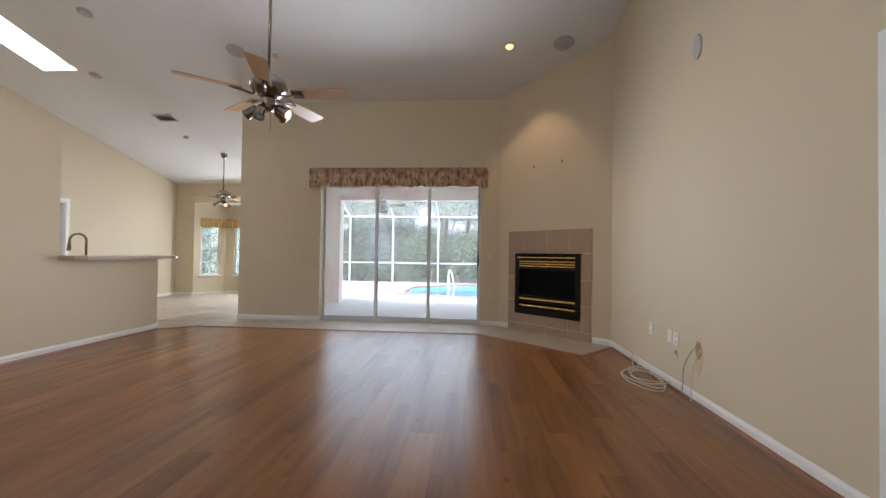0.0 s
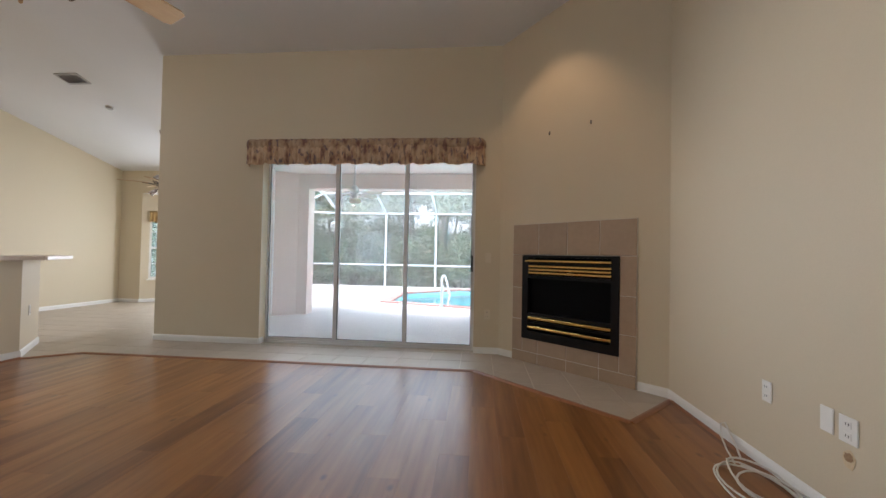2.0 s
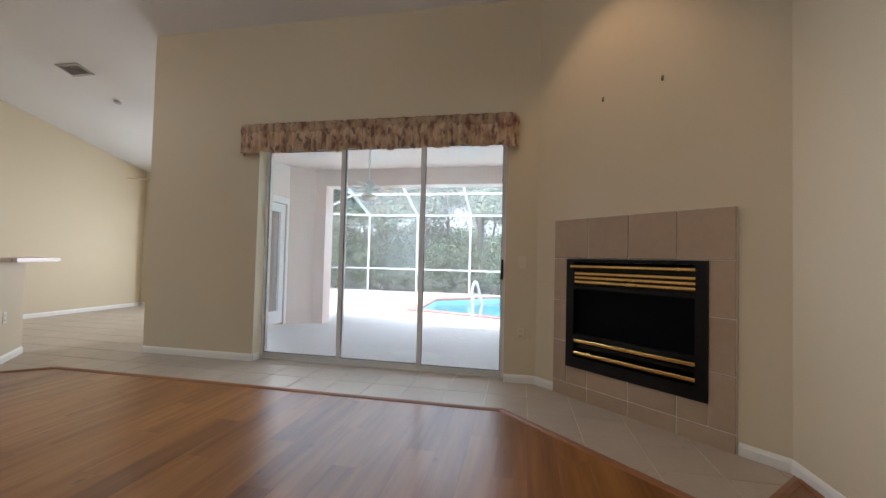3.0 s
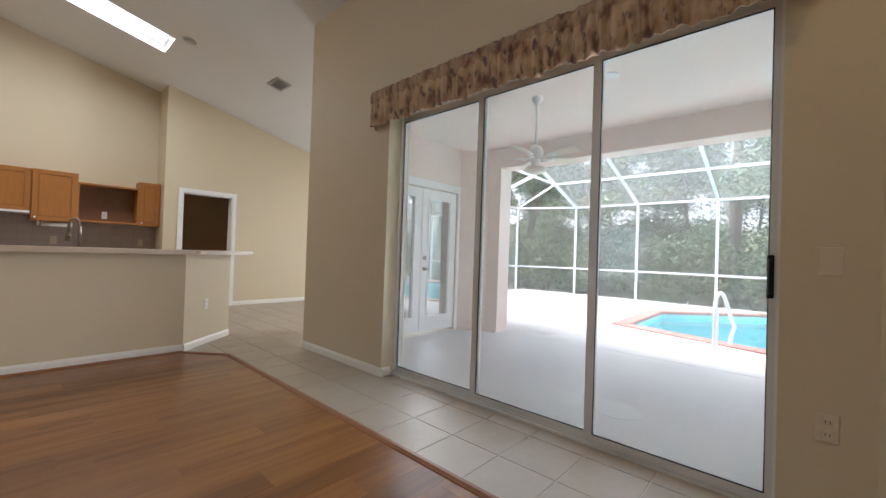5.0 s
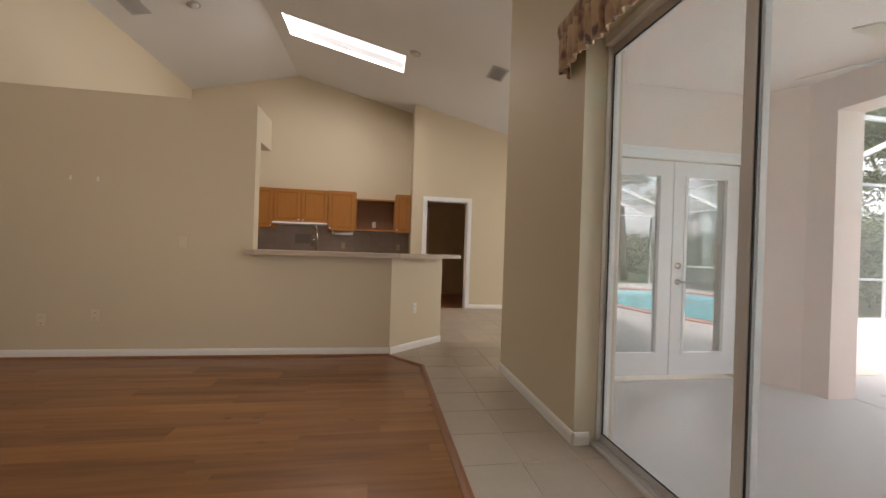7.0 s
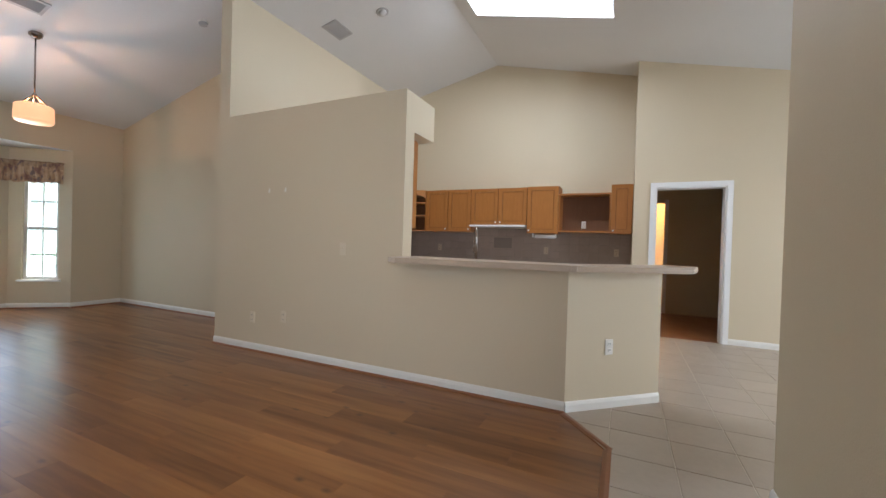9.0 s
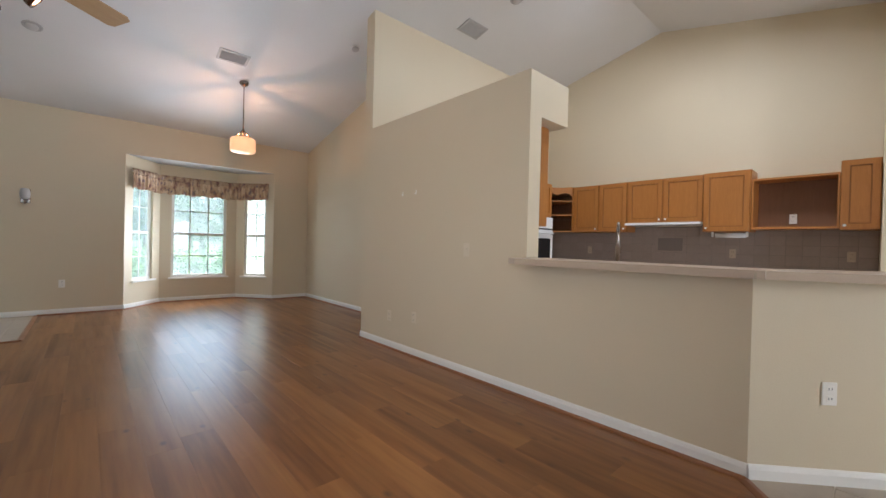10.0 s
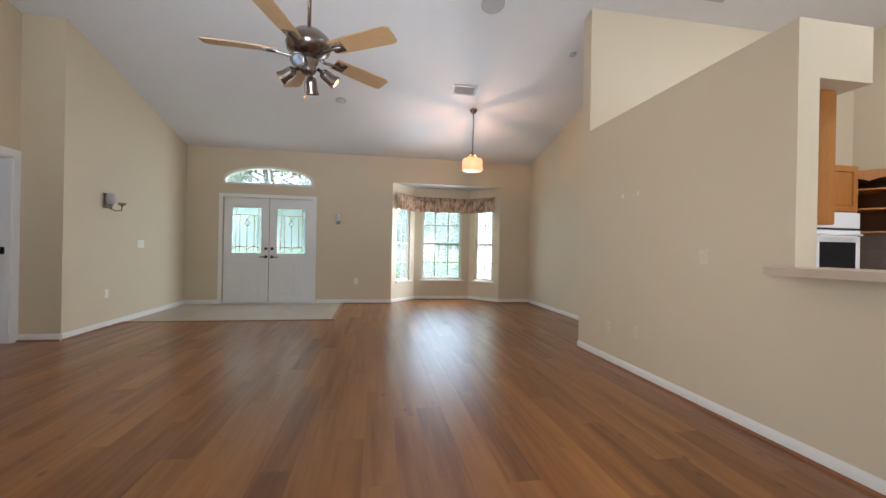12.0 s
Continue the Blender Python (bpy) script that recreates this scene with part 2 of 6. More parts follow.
damp(DECK)
COPING = paint("brick_coping", (0.46, 0.21, 0.17), (0.36, 0.155, 0.125), rough=0.7, scale=6, fine=40, bump=0.2, per_object=0.3)
POOLP = paint("pool_plaster", (0.42, 0.78, 0.81), (0.35, 0.71, 0.76), rough=0.6, scale=2, fine=20, bump=0.1)
BARK = paint("bark", (0.17, 0.13, 0.10), (0.09, 0.07, 0.055), rough=0.95, scale=4, fine=24, stretch=(2, 2, 0.5), bump=0.8)
LEAF = paint("leaf", (0.14, 0.21, 0.09), (0.09, 0.14, 0.06), rough=0.55, scale=1.5, fine=9, bump=0, island=0.6)
LEAF2 = paint("leaf_light", (0.20, 0.25, 0.12), (0.12, 0.16, 0.075), rough=0.55, scale=1.5, fine=9, bump=0, island=0.6)
GRASS = paint("lawn", (0.09, 0.15, 0.035), (0.055, 0.10, 0.022), rough=0.9, scale=0.8, fine=18, bump=0.6)
ROADM = paint("asphalt", (0.20, 0.20, 0.19), (0.15, 0.15, 0.145), rough=0.9, scale=1, fine=60, bump=0.3)
CABLE = paint("white_cable", (0.72, 0.68, 0.60), rough=0.5, bump=0)
CABLE2 = paint("grey_cable", (0.34, 0.30, 0.26), rough=0.5, bump=0)
PLASTER = paint("bare_plaster", (0.46, 0.30, 0.16), (0.28, 0.16, 0.09), rough=0.9, scale=30, fine=90, bump=0.5)
TAN = paint("tan_wallpaper_back", (0.62, 0.47, 0.26), (0.70, 0.58, 0.40), rough=0.9, scale=25, fine=90, bump=0.3)
RUG = paint("foyer_tile", (0.50, 0.44, 0.36), (0.42, 0.36, 0.29), rough=0.5, scale=5, fine=40, bump=0.06, per_object=0.2)
BULB = glow("warm_bulb", (1.0, 0.52, 0.20), 0.7)
CAN = glow("can_bulb", (1.0, 0.55, 0.25), 0.22)
LENS = paint("frosted_lens", (0.30, 0.36, 0.42), (0.2, 0.25, 0.3), rough=0.1, scale=20, fine=60, bump=0.0)
# panes and screen carry the bright haze over the outdoors in their material
GLASS = pane_glass("window_glass", (0.82, 0.90, 0.90), haze=0.2, haze_tint=(0.80, 0.92, 0.92))
SLIDER_GLASS = pane_glass("slider_glass", (0.95, 0.98, 1.0), haze=0.13, haze_tint=(0.93, 0.94, 0.92))
# tint darkened and mirror share raised so that reflections show more strongly
MIRRORY = pane_glass("dark_reflective_glass", (0.42, 0.47, 0.46), least=0.42)
LEADED = pane_glass("bevelled_glass", (0.50, 0.58, 0.56), 0.05, 0.6, 0.2, (0.7, 0.88, 0.84))
SCREEN = pane_glass("insect_screen", (0.97, 0.97, 0.97), 0.3, 0.0, 0.17, (0.40, 0.44, 0.44))
WATER = pane_glass("pool_water", (0.72, 0.95, 0.98), 0.0, 0.05)


def floral(name, shade=1.0):
    """Gathered cloth: cream ground with dusky brown and grey-purple blotches."""
    m, n, l, p = nodes_of(name)
    co = n.new("ShaderNodeTexCoord")
    v, w = n.new("ShaderNodeTexNoise"), n.new("ShaderNodeTexNoise")
    v.inputs["Scale"].default_value, v.inputs["Detail"].default_value = 9, 2
    w.inputs["Scale"].default_value, w.inputs["Detail"].default_value = 14, 3
    mp = n.new("ShaderNodeMapping")
    mp.inputs["Scale"].default_value = (1.5, 1.5, 0.8)
    l.new(co.outputs["Object"], mp.inputs[0])
    l.new(mp.outputs[0], v.inputs["Vector"])
    l.new(mp.outputs[0], w.inputs["Vector"])
    r1, r2 = n.new("ShaderNodeValToRGB"), n.new("ShaderNodeValToRGB")
    r1.color_ramp.elements[0].position, r1.color_ramp.elements[0].color = 0.40, (0.64 * shade, 0.47 * shade, 0.31 * shade, 1)
    r1.color_ramp.elements[1].position, r1.color_ramp.elements[1].color = 0.66, (0.25 * shade, 0.13 * shade, 0.10 * shade, 1)
    e = r1.color_ramp.elements.new(0.55)
    e.color = (0.50 * shade, 0.33 * shade, 0.20 * shade, 1)
    r2.color_ramp.elements[0].position, r2.color_ramp.elements[0].color = 0.56, (0, 0, 0, 1)
    r2.color_ramp.elements[1].position, r2.color_ramp.elements[1].color = 0.65, (1, 1, 1, 1)
    l.new(v.outputs["Fac"], r1.inputs[0])
    l.new(w.outputs["Fac"], r2.inputs[0])
    mix = n.new("ShaderNodeMix")
    mix.data_type = "RGBA"
    mix.inputs[7].default_value = (0.22, 0.155, 0.145, 1)
    l.new(r2.outputs[0], mix.inputs[0])
    l.new(r1.outputs[0], mix.inputs[6])
    l.new(mix.outputs[2], p.inputs["Base Color"])
    p.inputs["Roughness"].default_value = 0.9
    return m


FLORAL = floral("floral_cloth")
# the same cloth, with the gathered heading's shade put into its colour
HEADING = floral("floral_cloth_shaded", 0.78)
GOLDCLOTH = paint("gold_cloth", (0.55, 0.38, 0.16), (0.36, 0.22, 0.08), rough=0.9, scale=14, fine=40, bump=0.1)


# ---- building helpers ----
def quad_box(bm, x0, x1, y0, y1, z0, z1, m=None, chamfer=0.0):
    """A box; with chamfer, its top edges are cut."""
    if chamfer:
        c = chamfer
        pts = [(x0, y0, z0), (x1, y0, z0), (x1, y1, z0), (x0, y1, z0), (x0, y0, z1 - c), (x1, y0, z1 - c), (x1, y1, z1 - c), (x0, y1, z1 - c),
               (x0 + c, y0 + c, z1), (x1 - c, y0 + c, z1), (x1 - c, y1 - c, z1), (x0 + c, y1 - c, z1)]
        faces = [(3, 2, 1, 0), (0, 1, 5, 4), (1, 2, 6, 5), (2, 3, 7, 6), (3, 0, 4, 7), (4, 5, 9, 8), (5, 6, 10, 9), (6, 7, 11, 10), (7, 4, 8, 11), (8, 9, 10, 11)]
    else:
        pts = [(x0, y0, z0), (x1, y0, z0), (x1, y1, z0), (x0, y1, z0), (x0, y0, z1), (x1, y0, z1), (x1, y1, z1), (x0, y1, z1)]
        faces = [(3, 2, 1, 0), (4, 5, 6, 7), (0, 1, 5, 4), (1, 2, 6, 5), (2, 3, 7, 6), (3, 0, 4, 7)]
    vs = [bm.verts.new(m @ Vector(p) if m else p) for p in pts]
    for f in faces:
        bm.faces.new([vs[i] for i in f])
    return bm


def soft_box(x0, x1, y0, y1, z0, z1, r=0.006, seg=2, m=None):
    bm = bmesh.new()
    quad_box(bm, x0, x1, y0, y1, z0, z1)
    bmesh.ops.bevel(bm, geom=bm.edges[:], offset=r, segments=seg, affect="EDGES", profile=0.5)
    if m:
        bm.transform(m)
    return bm


def lathe(bm, profile, seg=20, m=None):
    """A turned shape about z from (radius, height) pairs."""
    rings = []
    for r, z in profile:
        ring = []
        for i in range(seg):
            a = 2 * math.pi * i / seg
            p = Vector((max(r, 1e-4) * math.cos(a), max(r, 1e-4) * math.sin(a), z))
            ring.append(bm.verts.new(m @ p if m else p))
        rings.append(ring)
    for a, b in zip(rings, rings[1:]):
        for i in range(seg):
            bm.faces.new((a[i], a[(i + 1) % seg], b[(i + 1) % seg], b[i])).smooth = True
    bm.faces.new(rings[0][::-1])
    bm.faces.new(rings[-1])
    return bm


def tube(bm, pts, r, seg=8, taper=1.0):
    """A round bar along points."""
    pts = [Vector(p) for p in pts]
    rings = []
    side = None
    for i, p in enumerate(pts):
        d = (pts[min(i + 1, len(pts) - 1)] - pts[max(i - 1, 0)]).normalized()
        if side is None:
            side = d.orthogonal().normalized()
        side = (side - d * side.dot(d)).normalized()
        up = d.cross(side)
        rr = r * (1 + (taper - 1) * i / max(len(pts) - 1, 1))
        rings.append([bm.verts.new(p + rr * (math.cos(2 * math.pi * k / seg) * side + math.sin(2 * math.pi * k / seg) * up)) for k in range(seg)])
    for a, b in zip(rings, rings[1:]):
        for k in range(seg):
            bm.faces.new((a[k], a[(k + 1) % seg], b[(k + 1) % seg], b[k])).smooth = True
    bm.faces.new(rings[0][::-1])
    bm.faces.new(rings[-1])
    return bm


def prism(bm, outline, z0, z1):
    """A flat slab over an outline of (x, y)."""
    a, b = [bm.verts.new((x, y, z0)) for x, y in outline], [bm.verts.new((x, y, z1)) for x, y in outline]
    bm.faces.new(a[::-1])
    bm.faces.new(b)
    for i in range(len(a)):
        j = (i + 1) % len(a)
        bm.faces.new((a[i], a[j], b[j], b[i]))
    bmesh.ops.recalc_face_normals(bm, faces=bm.faces[:])
    return bm


def mesh_of(name, bm, material):
    bmesh.ops.recalc_face_normals(bm, faces=bm.faces[:])
    me = bpy.data.meshes.new(name)
    bm.to_mesh(me)
    bm.free()
    me.materials.append(material)
    return me


def part(name, bm, material, parent, label=""):
    """One mesh under a thing or a part, in the thing's own coordinates."""
    ob = new(name, mesh_of(name, bm, material))
    ob.parent = parent
    return tagged(ob, label) if label else ob


def thing(name, label, category, m=None, group=""):
    ob = new(name)
    ob.empty_display_size = 0.1
    ob.matrix_world = m or Matrix()
    return tagged(ob, label, category, group)


def structure(name, bm, material, label, category):
    return tagged(new(name, mesh_of(name, bm, material)), label, category, kind="structure")


def box_bm(*a, **k):
    return quad_box(bmesh.new(), *a, **k)


# ---- plan ----
RIDGE_Y, RIDGE_Z, SLOPE = 3.61, 4.35, 0.235


def roof(x, y):
    return RIDGE_Z - SLOPE * abs(y - RIDGE_Y)


def wall(name, p, q, thick, label, openings=(), top=None, z0=-0.05, material=None, category="wall"):
    """A wall from p to q, thick to the left of that way, under the roof or to a height, with openings (from, to, sill, head)."""
    p, q = Vector((*p, 0)), Vector((*q, 0))
    d = (q - p).normalized()
    out = Vector((-d.y, d.x, 0)) * thick
    length = (q - p).length
    cuts = {0.0, length}
    for a, b, *_ in openings:
        cuts |= {a, b}
    if top is None and (p.y - RIDGE_Y) * (q.y - RIDGE_Y) < 0:
        cuts.add((RIDGE_Y - p.y) / d.y)
    cuts = sorted(cuts)
    bm = bmesh.new()

    def piece(a, b, lo, hi):
        foot = [p + d * a, p + d * b, p + d * b + out, p + d * a + out]
        lower = [bm.verts.new((v.x, v.y, lo)) for v in foot]
        upper = [bm.verts.new((v.x, v.y, hi if hi is not None else roof(v.x, v.y) + 0.02)) for v in foot]
        bm.faces.new(lower[::-1])
        bm.faces.new(upper)
        for i in range(4):
            j = (i + 1) % 4
            bm.faces.new((lower[i], lower[j], upper[j], upper[i]))

    for a, b in zip(cuts, cuts[1:]):
        gap = [o for o in openings if o[0] < (a + b) / 2 < o[1]]
        if not gap:
            piece(a, b, z0, top)
        else:
            z = z0
            for g in sorted(gap, key=lambda o: o[2]):
                if g[2] > z + 0.06:
                    piece(a, b, z, g[2])
                z = g[3]
            piece(a, b, z, top)
    return structure(name, bm, material or WALL, label, category)


def baseboard(p, q, gaps=(), h=0.082, label="white painted wooden baseboard"):
    """A skirting with a rounded top along the room side of p to q (to the right of that way)."""
    p, q = Vector((*p, 0)), Vector((*q, 0))
    d = (q - p).normalized()
    out = Vector((d.y, -d.x, 0))
    length = (q - p).length
    bm = bmesh.new()
    at = 0.0
    for a, b in (*gaps, (length, length)):
        if a > at + 0.01:
            prof = [(0.0, 0.0), (0.014, 0.0), (0.014, h - 0.025), (0.009, h - 0.008), (0.004, h), (0.0, h)]
            e = [[bm.verts.new(p + d * s + out * o + Vector((0, 0, z))) for o, z in prof] for s in (at, a)]
            for i in range(len(prof)):
                j = (i + 1) % len(prof)
                bm.faces.new((e[0][i], e[0][j], e[1][j], e[1][i]))
            bm.faces.new(e[0])
            bm.faces.new(e[1][::-1])
        at = b
    return structure("baseboard", bm, TRIM, label, "baseboard")


EAST, FOYER, NORTH, SOUTH = 1.776, 1.341, 6.41, -2.174
BAR, DINING, KITCHEN, DOORWALL = -4.56, -5.457, -8.28, -7.76
PIER, LANAI_W, NOOK_N = -3.968, -3.654, 9.72
DIAG_A, DIAG_B = Vector((0.425, NORTH, 0)), Vector((EAST, 5.16, 0))
TALL_END, TALL_Z, BAR_END = 4.005, 2.511, 5.384
BAR_TIP = (-5.125, 6.01)

wall("wall_east", (EAST, 5.16), (EAST, 0.75), 0.15, "cream painted wall with cable outlets and scuffs", [(3.405, 4.33, -0.05, 2.05)])
wall("wall_foyer_step", (EAST + 0.15, 0.75), (FOYER + 0.149, 0.75), 0.12, "narrow cream painted wall return")
wall("wall_foyer", (FOYER, 0.75), (FOYER, SOUTH - 0.2), 0.15, "cream painted foyer wall with a sconce")
wall("wall_fireplace", DIAG_A.xy, DIAG_B.xy, 0.15, "cream painted wall across the corner above the fireplace", [(0.34, 1.44, 0.27, 1.19)])
wall("wall_north", (PIER, NORTH), (0.425, NORTH), 0.24, "cream painted wall round the sliding doors", [(1.415, 4.098, -0.05, 2.42)])
wall("wall_south", (FOYER + 0.15, SOUTH), (DINING - 0.15, SOUTH), 0.2, "cream painted front wall with doors and bay",
     [(0.791, 2.441, -0.05, 2.05), (0.791, 2.441, 2.30, 2.72), (3.991, 6.273, -0.05, 2.47)])
wall("wall_dining", (DINING, SOUTH), (DINING, 1.59), 0.15, "cream painted dining room wall")
wall("wall_kitchen_south", (KITCHEN - 0.15, 1.59), (BAR, 1.59), 0.167, "cream painted full-height wall between dining room and kitchen")
wall("wall_bar_tall", (BAR, 1.757), (BAR, TALL_END), 0.15, "cream painted wall, open above to the vault", top=TALL_Z)
wall("wall_soffit", (BAR - 0.15, 1.757), (BAR - 0.15, TALL_END), 0.385, "cream painted soffit box over the kitchen cabinets", top=TALL_Z, z0=2.174)
wall("wall_bar_low", (BAR, TALL_END), (BAR, BAR_END), 0.15, "cream painted half wall under the breakfast bar", top=1.025)
wall("wall_bar_angle", (BAR, BAR_END), BAR_TIP, 0.15, "angled end of the cream painted half wall", top=1.025)
wall("wall_kitchen_west", (KITCHEN, 1.59), (KITCHEN, 5.83), 0.15, "cream painted kitchen wall above oak cabinets")
wall("wall_kitchen_jog", (KITCHEN - 0.15, 5.83), (DOORWALL, 5.83), 0.12, "cream painted return wall beside the cabinets")
wall("wall_nook_west", (DOORWALL, 5.95), (DOORWALL, NOOK_N), 0.15, "cream painted wall with an open doorway", [(0.15, 0.96, -0.05, 2.05)])
wall("wall_nook_north", (DOORWALL - 0.15, NOOK_N), (LANAI_W, NOOK_N), 0.2, "cream painted nook wall with a bay", [(0.65, 3.25, -0.05, 2.42)])
wall("wall_nook_east", (LANAI_W, NOOK_N), (LANAI_W, NORTH + 0.24), -0.314, "block wall between nook and lanai with glazed doors", [(1.07, 2.49, -0.05, 2.03)])

# side room seen through the doorway beside the kitchen
wall("wall_hall_west", (-10.2, 5.99), (-10.2, 8.2), 0.1, "dim tan wall of the side room", [(0.03, 0.42, -0.05, 2.1)], top=2.7)
wall("wall_passage_west", (-11.5, 5.5), (-11.5, 7.2), 0.1, "warm lit wall of the passage beyond", top=2.7)
wall("wall_passage_south", (-10.3, 5.5), (-11.5, 5.5), 0.1, "warm lit wall of the passage beyond", top=2.7)
wall("wall_passage_north", (-11.5, 7.2), (-10.3, 7.2), 0.1, "warm lit wall of the passage beyond", top=2.7)
structure("ceiling_passage", box_bm(-11.6, -10.305, 5.4, 7.3, 2.69, 2.79), CEIL, "white ceiling of the passage", "ceiling")
wall("wall_hall_north", (-10.2, 8.2), (DOORWALL - 0.15, 8.2), 0.1, "dim tan wall of the side room", top=2.7)
wall("wall_hall_south", (DOORWALL - 0.15, 5.99), (-10.2, 5.99), 0.03, "dim tan wall of the side room", top=2.7)
structure("ceiling_hall", box_bm(-10.3, DOORWALL - 0.155, 5.97, 8.3, 2.69, 2.79), CEIL, "white ceiling of the side room", "ceiling")
# room beyond the east doorway
wall("wall_bedroom_north", (EAST + 0.16, 2.9), (4.6, 2.9), 0.1, "cream wall of the room beyond", top=2.6)
wall("wall_bedroom_east", (4.6, 2.9), (4.6, 0.4), 0.1, "cream wall of the room beyond", top=2.6)
wall("wall_bedroom_south", (4.6, 0.4), (EAST + 0.16, 0.4), 0.1, "cream wall of the room beyond", top=2.6)
structure("ceiling_bedroom", box_bm(EAST + 0.14, 4.7, 0.3, 3.0, 2.6, 2.7), CEIL, "white ceiling of the room beyond", "ceiling")


def slope_piece(bm, x0, x1, y0, y1):
    foot = [(x0, y0), (x1, y0), (x1, y1), (x0, y1)]
    lower = [bm.verts.new((x, y, roof(x, y))) for x, y in foot]
    upper = [bm.verts.new((x, y, roof(x, y) + 0.18)) for x, y in foot]
    bm.faces.new(lower[::-1])
    bm.faces.new(upper)
    for i in range(4):
        j = (i + 1) % 4
        bm.faces.new((lower[i], lower[j], upper[j], upper[i]))


SKY_X0, SKY_X1, SKY_Y0, SKY_Y1 = -6.65, -6.09, 3.82, 5.535
bm = bmesh.new()
X0, X1 = KITCHEN - 0.3, EAST + 0.3
slope_piece(bm, X0, X1, SOUTH - 0.3, RIDGE_Y)
slope_piece(bm, X0, X1, RIDGE_Y, SKY_Y0)
slope_piece(bm, X0, SKY_X0, SKY_Y0, SKY_Y1)
slope_piece(bm, SKY_X1, X1, SKY_Y0, SKY_Y1)
slope_piece(bm, X0, X1, SKY_Y1, NORTH + 0.24)
slope_piece(bm, X0, LANAI_W, NORTH + 0.24, NOOK_N + 0.2)
structure("ceiling", bm, CEIL, "white textured vaulted ceiling with a ridge and skylight", "ceiling")

# ---- bays ----
def bay(tag, x0, x1, y, depth, sill, head, top, sign, label, w_mid, w_side):
    """A three-sided bay beyond the opening x0..x1 at y, going out by sign; returns the frames' poses."""
    a, b = (x0, y), (x0 + 0.52, y + sign * depth)
    c, d = (x1 - 0.52, y + sign * depth), (x1, y)
    poses = []
    for i, (p, q, w) in enumerate(((a, b, w_side), (b, c, w_mid), (c, d, w_side))):
        length = math.dist(p, q)
        s0 = (length - w) / 2
        hole = [(s0, s0 + w, sill, head)]
        wall(f"wall_{tag}_{i + 1}", p, q, 0.12 * sign, label, hole, top=top)
        ang = math.degrees(math.atan2(q[1] - p[1], q[0] - p[0]))
        t = (s0 + w / 2) / length
        poses.append((pose(p[0] + (q[0] - p[0]) * t, p[1] + (q[1] - p[1]) * t, sill, 0, 0, ang), w))
        if sign > 0:
            baseboard(p, q)
        else:
            baseboard(q, p)
    bm = prism(bmesh.new(), [(x0, y + sign * 0.01), (b[0] - 0.1, b[1] + sign * 0.12), (c[0] + 0.1, c[1] + sign * 0.12), (x1, y + sign * 0.01)], top - 0.004, top + 0.12)
    structure(f"ceiling_{tag}", bm, CEIL, "white flat ceiling of the bay", "ceiling")
    return poses


def bay_window(m, w, h, sign, group):
    """A single-hung window with white frame, meeting rail, muntins, sill and panes."""
    ob = tagged(thing("window_1", "white single-hung window with divided panes", "window", m, group), kind="structure")
    y0, y1 = (0.04, 0.10) if sign > 0 else (-0.10, -0.04)
    f = 0.045
    bm = bmesh.new()
    for x_0, x_1, z0, z1 in ((-w / 2, -w / 2 + f, 0, h), (w / 2 - f, w / 2, 0, h), (-w / 2 + f, w / 2 - f, 0, f), (-w / 2 + f, w / 2 - f, h - f, h)):
        quad_box(bm, x_0, x_1, y0, y1, z0, z1)
    part("window_frame", bm, TRIM, ob)
    part("meeting_rail", box_bm(-w / 2 + f, w / 2 - f, y0 + 0.01, y1 - 0.01, h * 0.47, h * 0.47 + 0.04), TRIM, ob)
    ym = (y0 + y1) / 2
    cols = 3 if w > 0.7 else 2
    for i in range(1, cols):
        x = -w / 2 + w * i / cols
        part("muntin", box_bm(x - 0.007, x + 0.007, ym - 0.009, ym + 0.009, f, h - f), TRIM, ob)
    for z in (h * 0.235, h * 0.735):
        part("muntin", box_bm(-w / 2 + f, w / 2 - f, ym - 0.008, ym + 0.008, z - 0.007, z + 0.007), TRIM, ob)
    sx = -1 if sign > 0 else 1
    part("window_sill", soft_box(-w / 2 - 0.04, w / 2 + 0.04, min(0, sx * 0.05), max(0, sx * 0.05), -0.03, 0.0, 0.005), TRIM, ob)
    g = part("pane", box_bm(-w / 2 + f, w / 2 - f, ym - 0.003, ym + 0.003, f, h - f), GLASS, ob)
    g.visible_shadow = False
    return ob


for m, w in bay("bay", -4.782, -2.50, SOUTH, 0.6, 0.444, 2.10, 2.47, -1, "cream painted bay wall", 0.90, 0.46):
    bay_window(m, w, 1.656, -1, "bay windows")
for m, w in bay("nook_bay", -7.26, -4.66, NOOK_N, 0.55, 0.52, 1.95, 2.42, 1, "cream painted nook bay wall", 1.1, 0.46):
    bay_window(m, w, 1.43, 1, "nook windows")


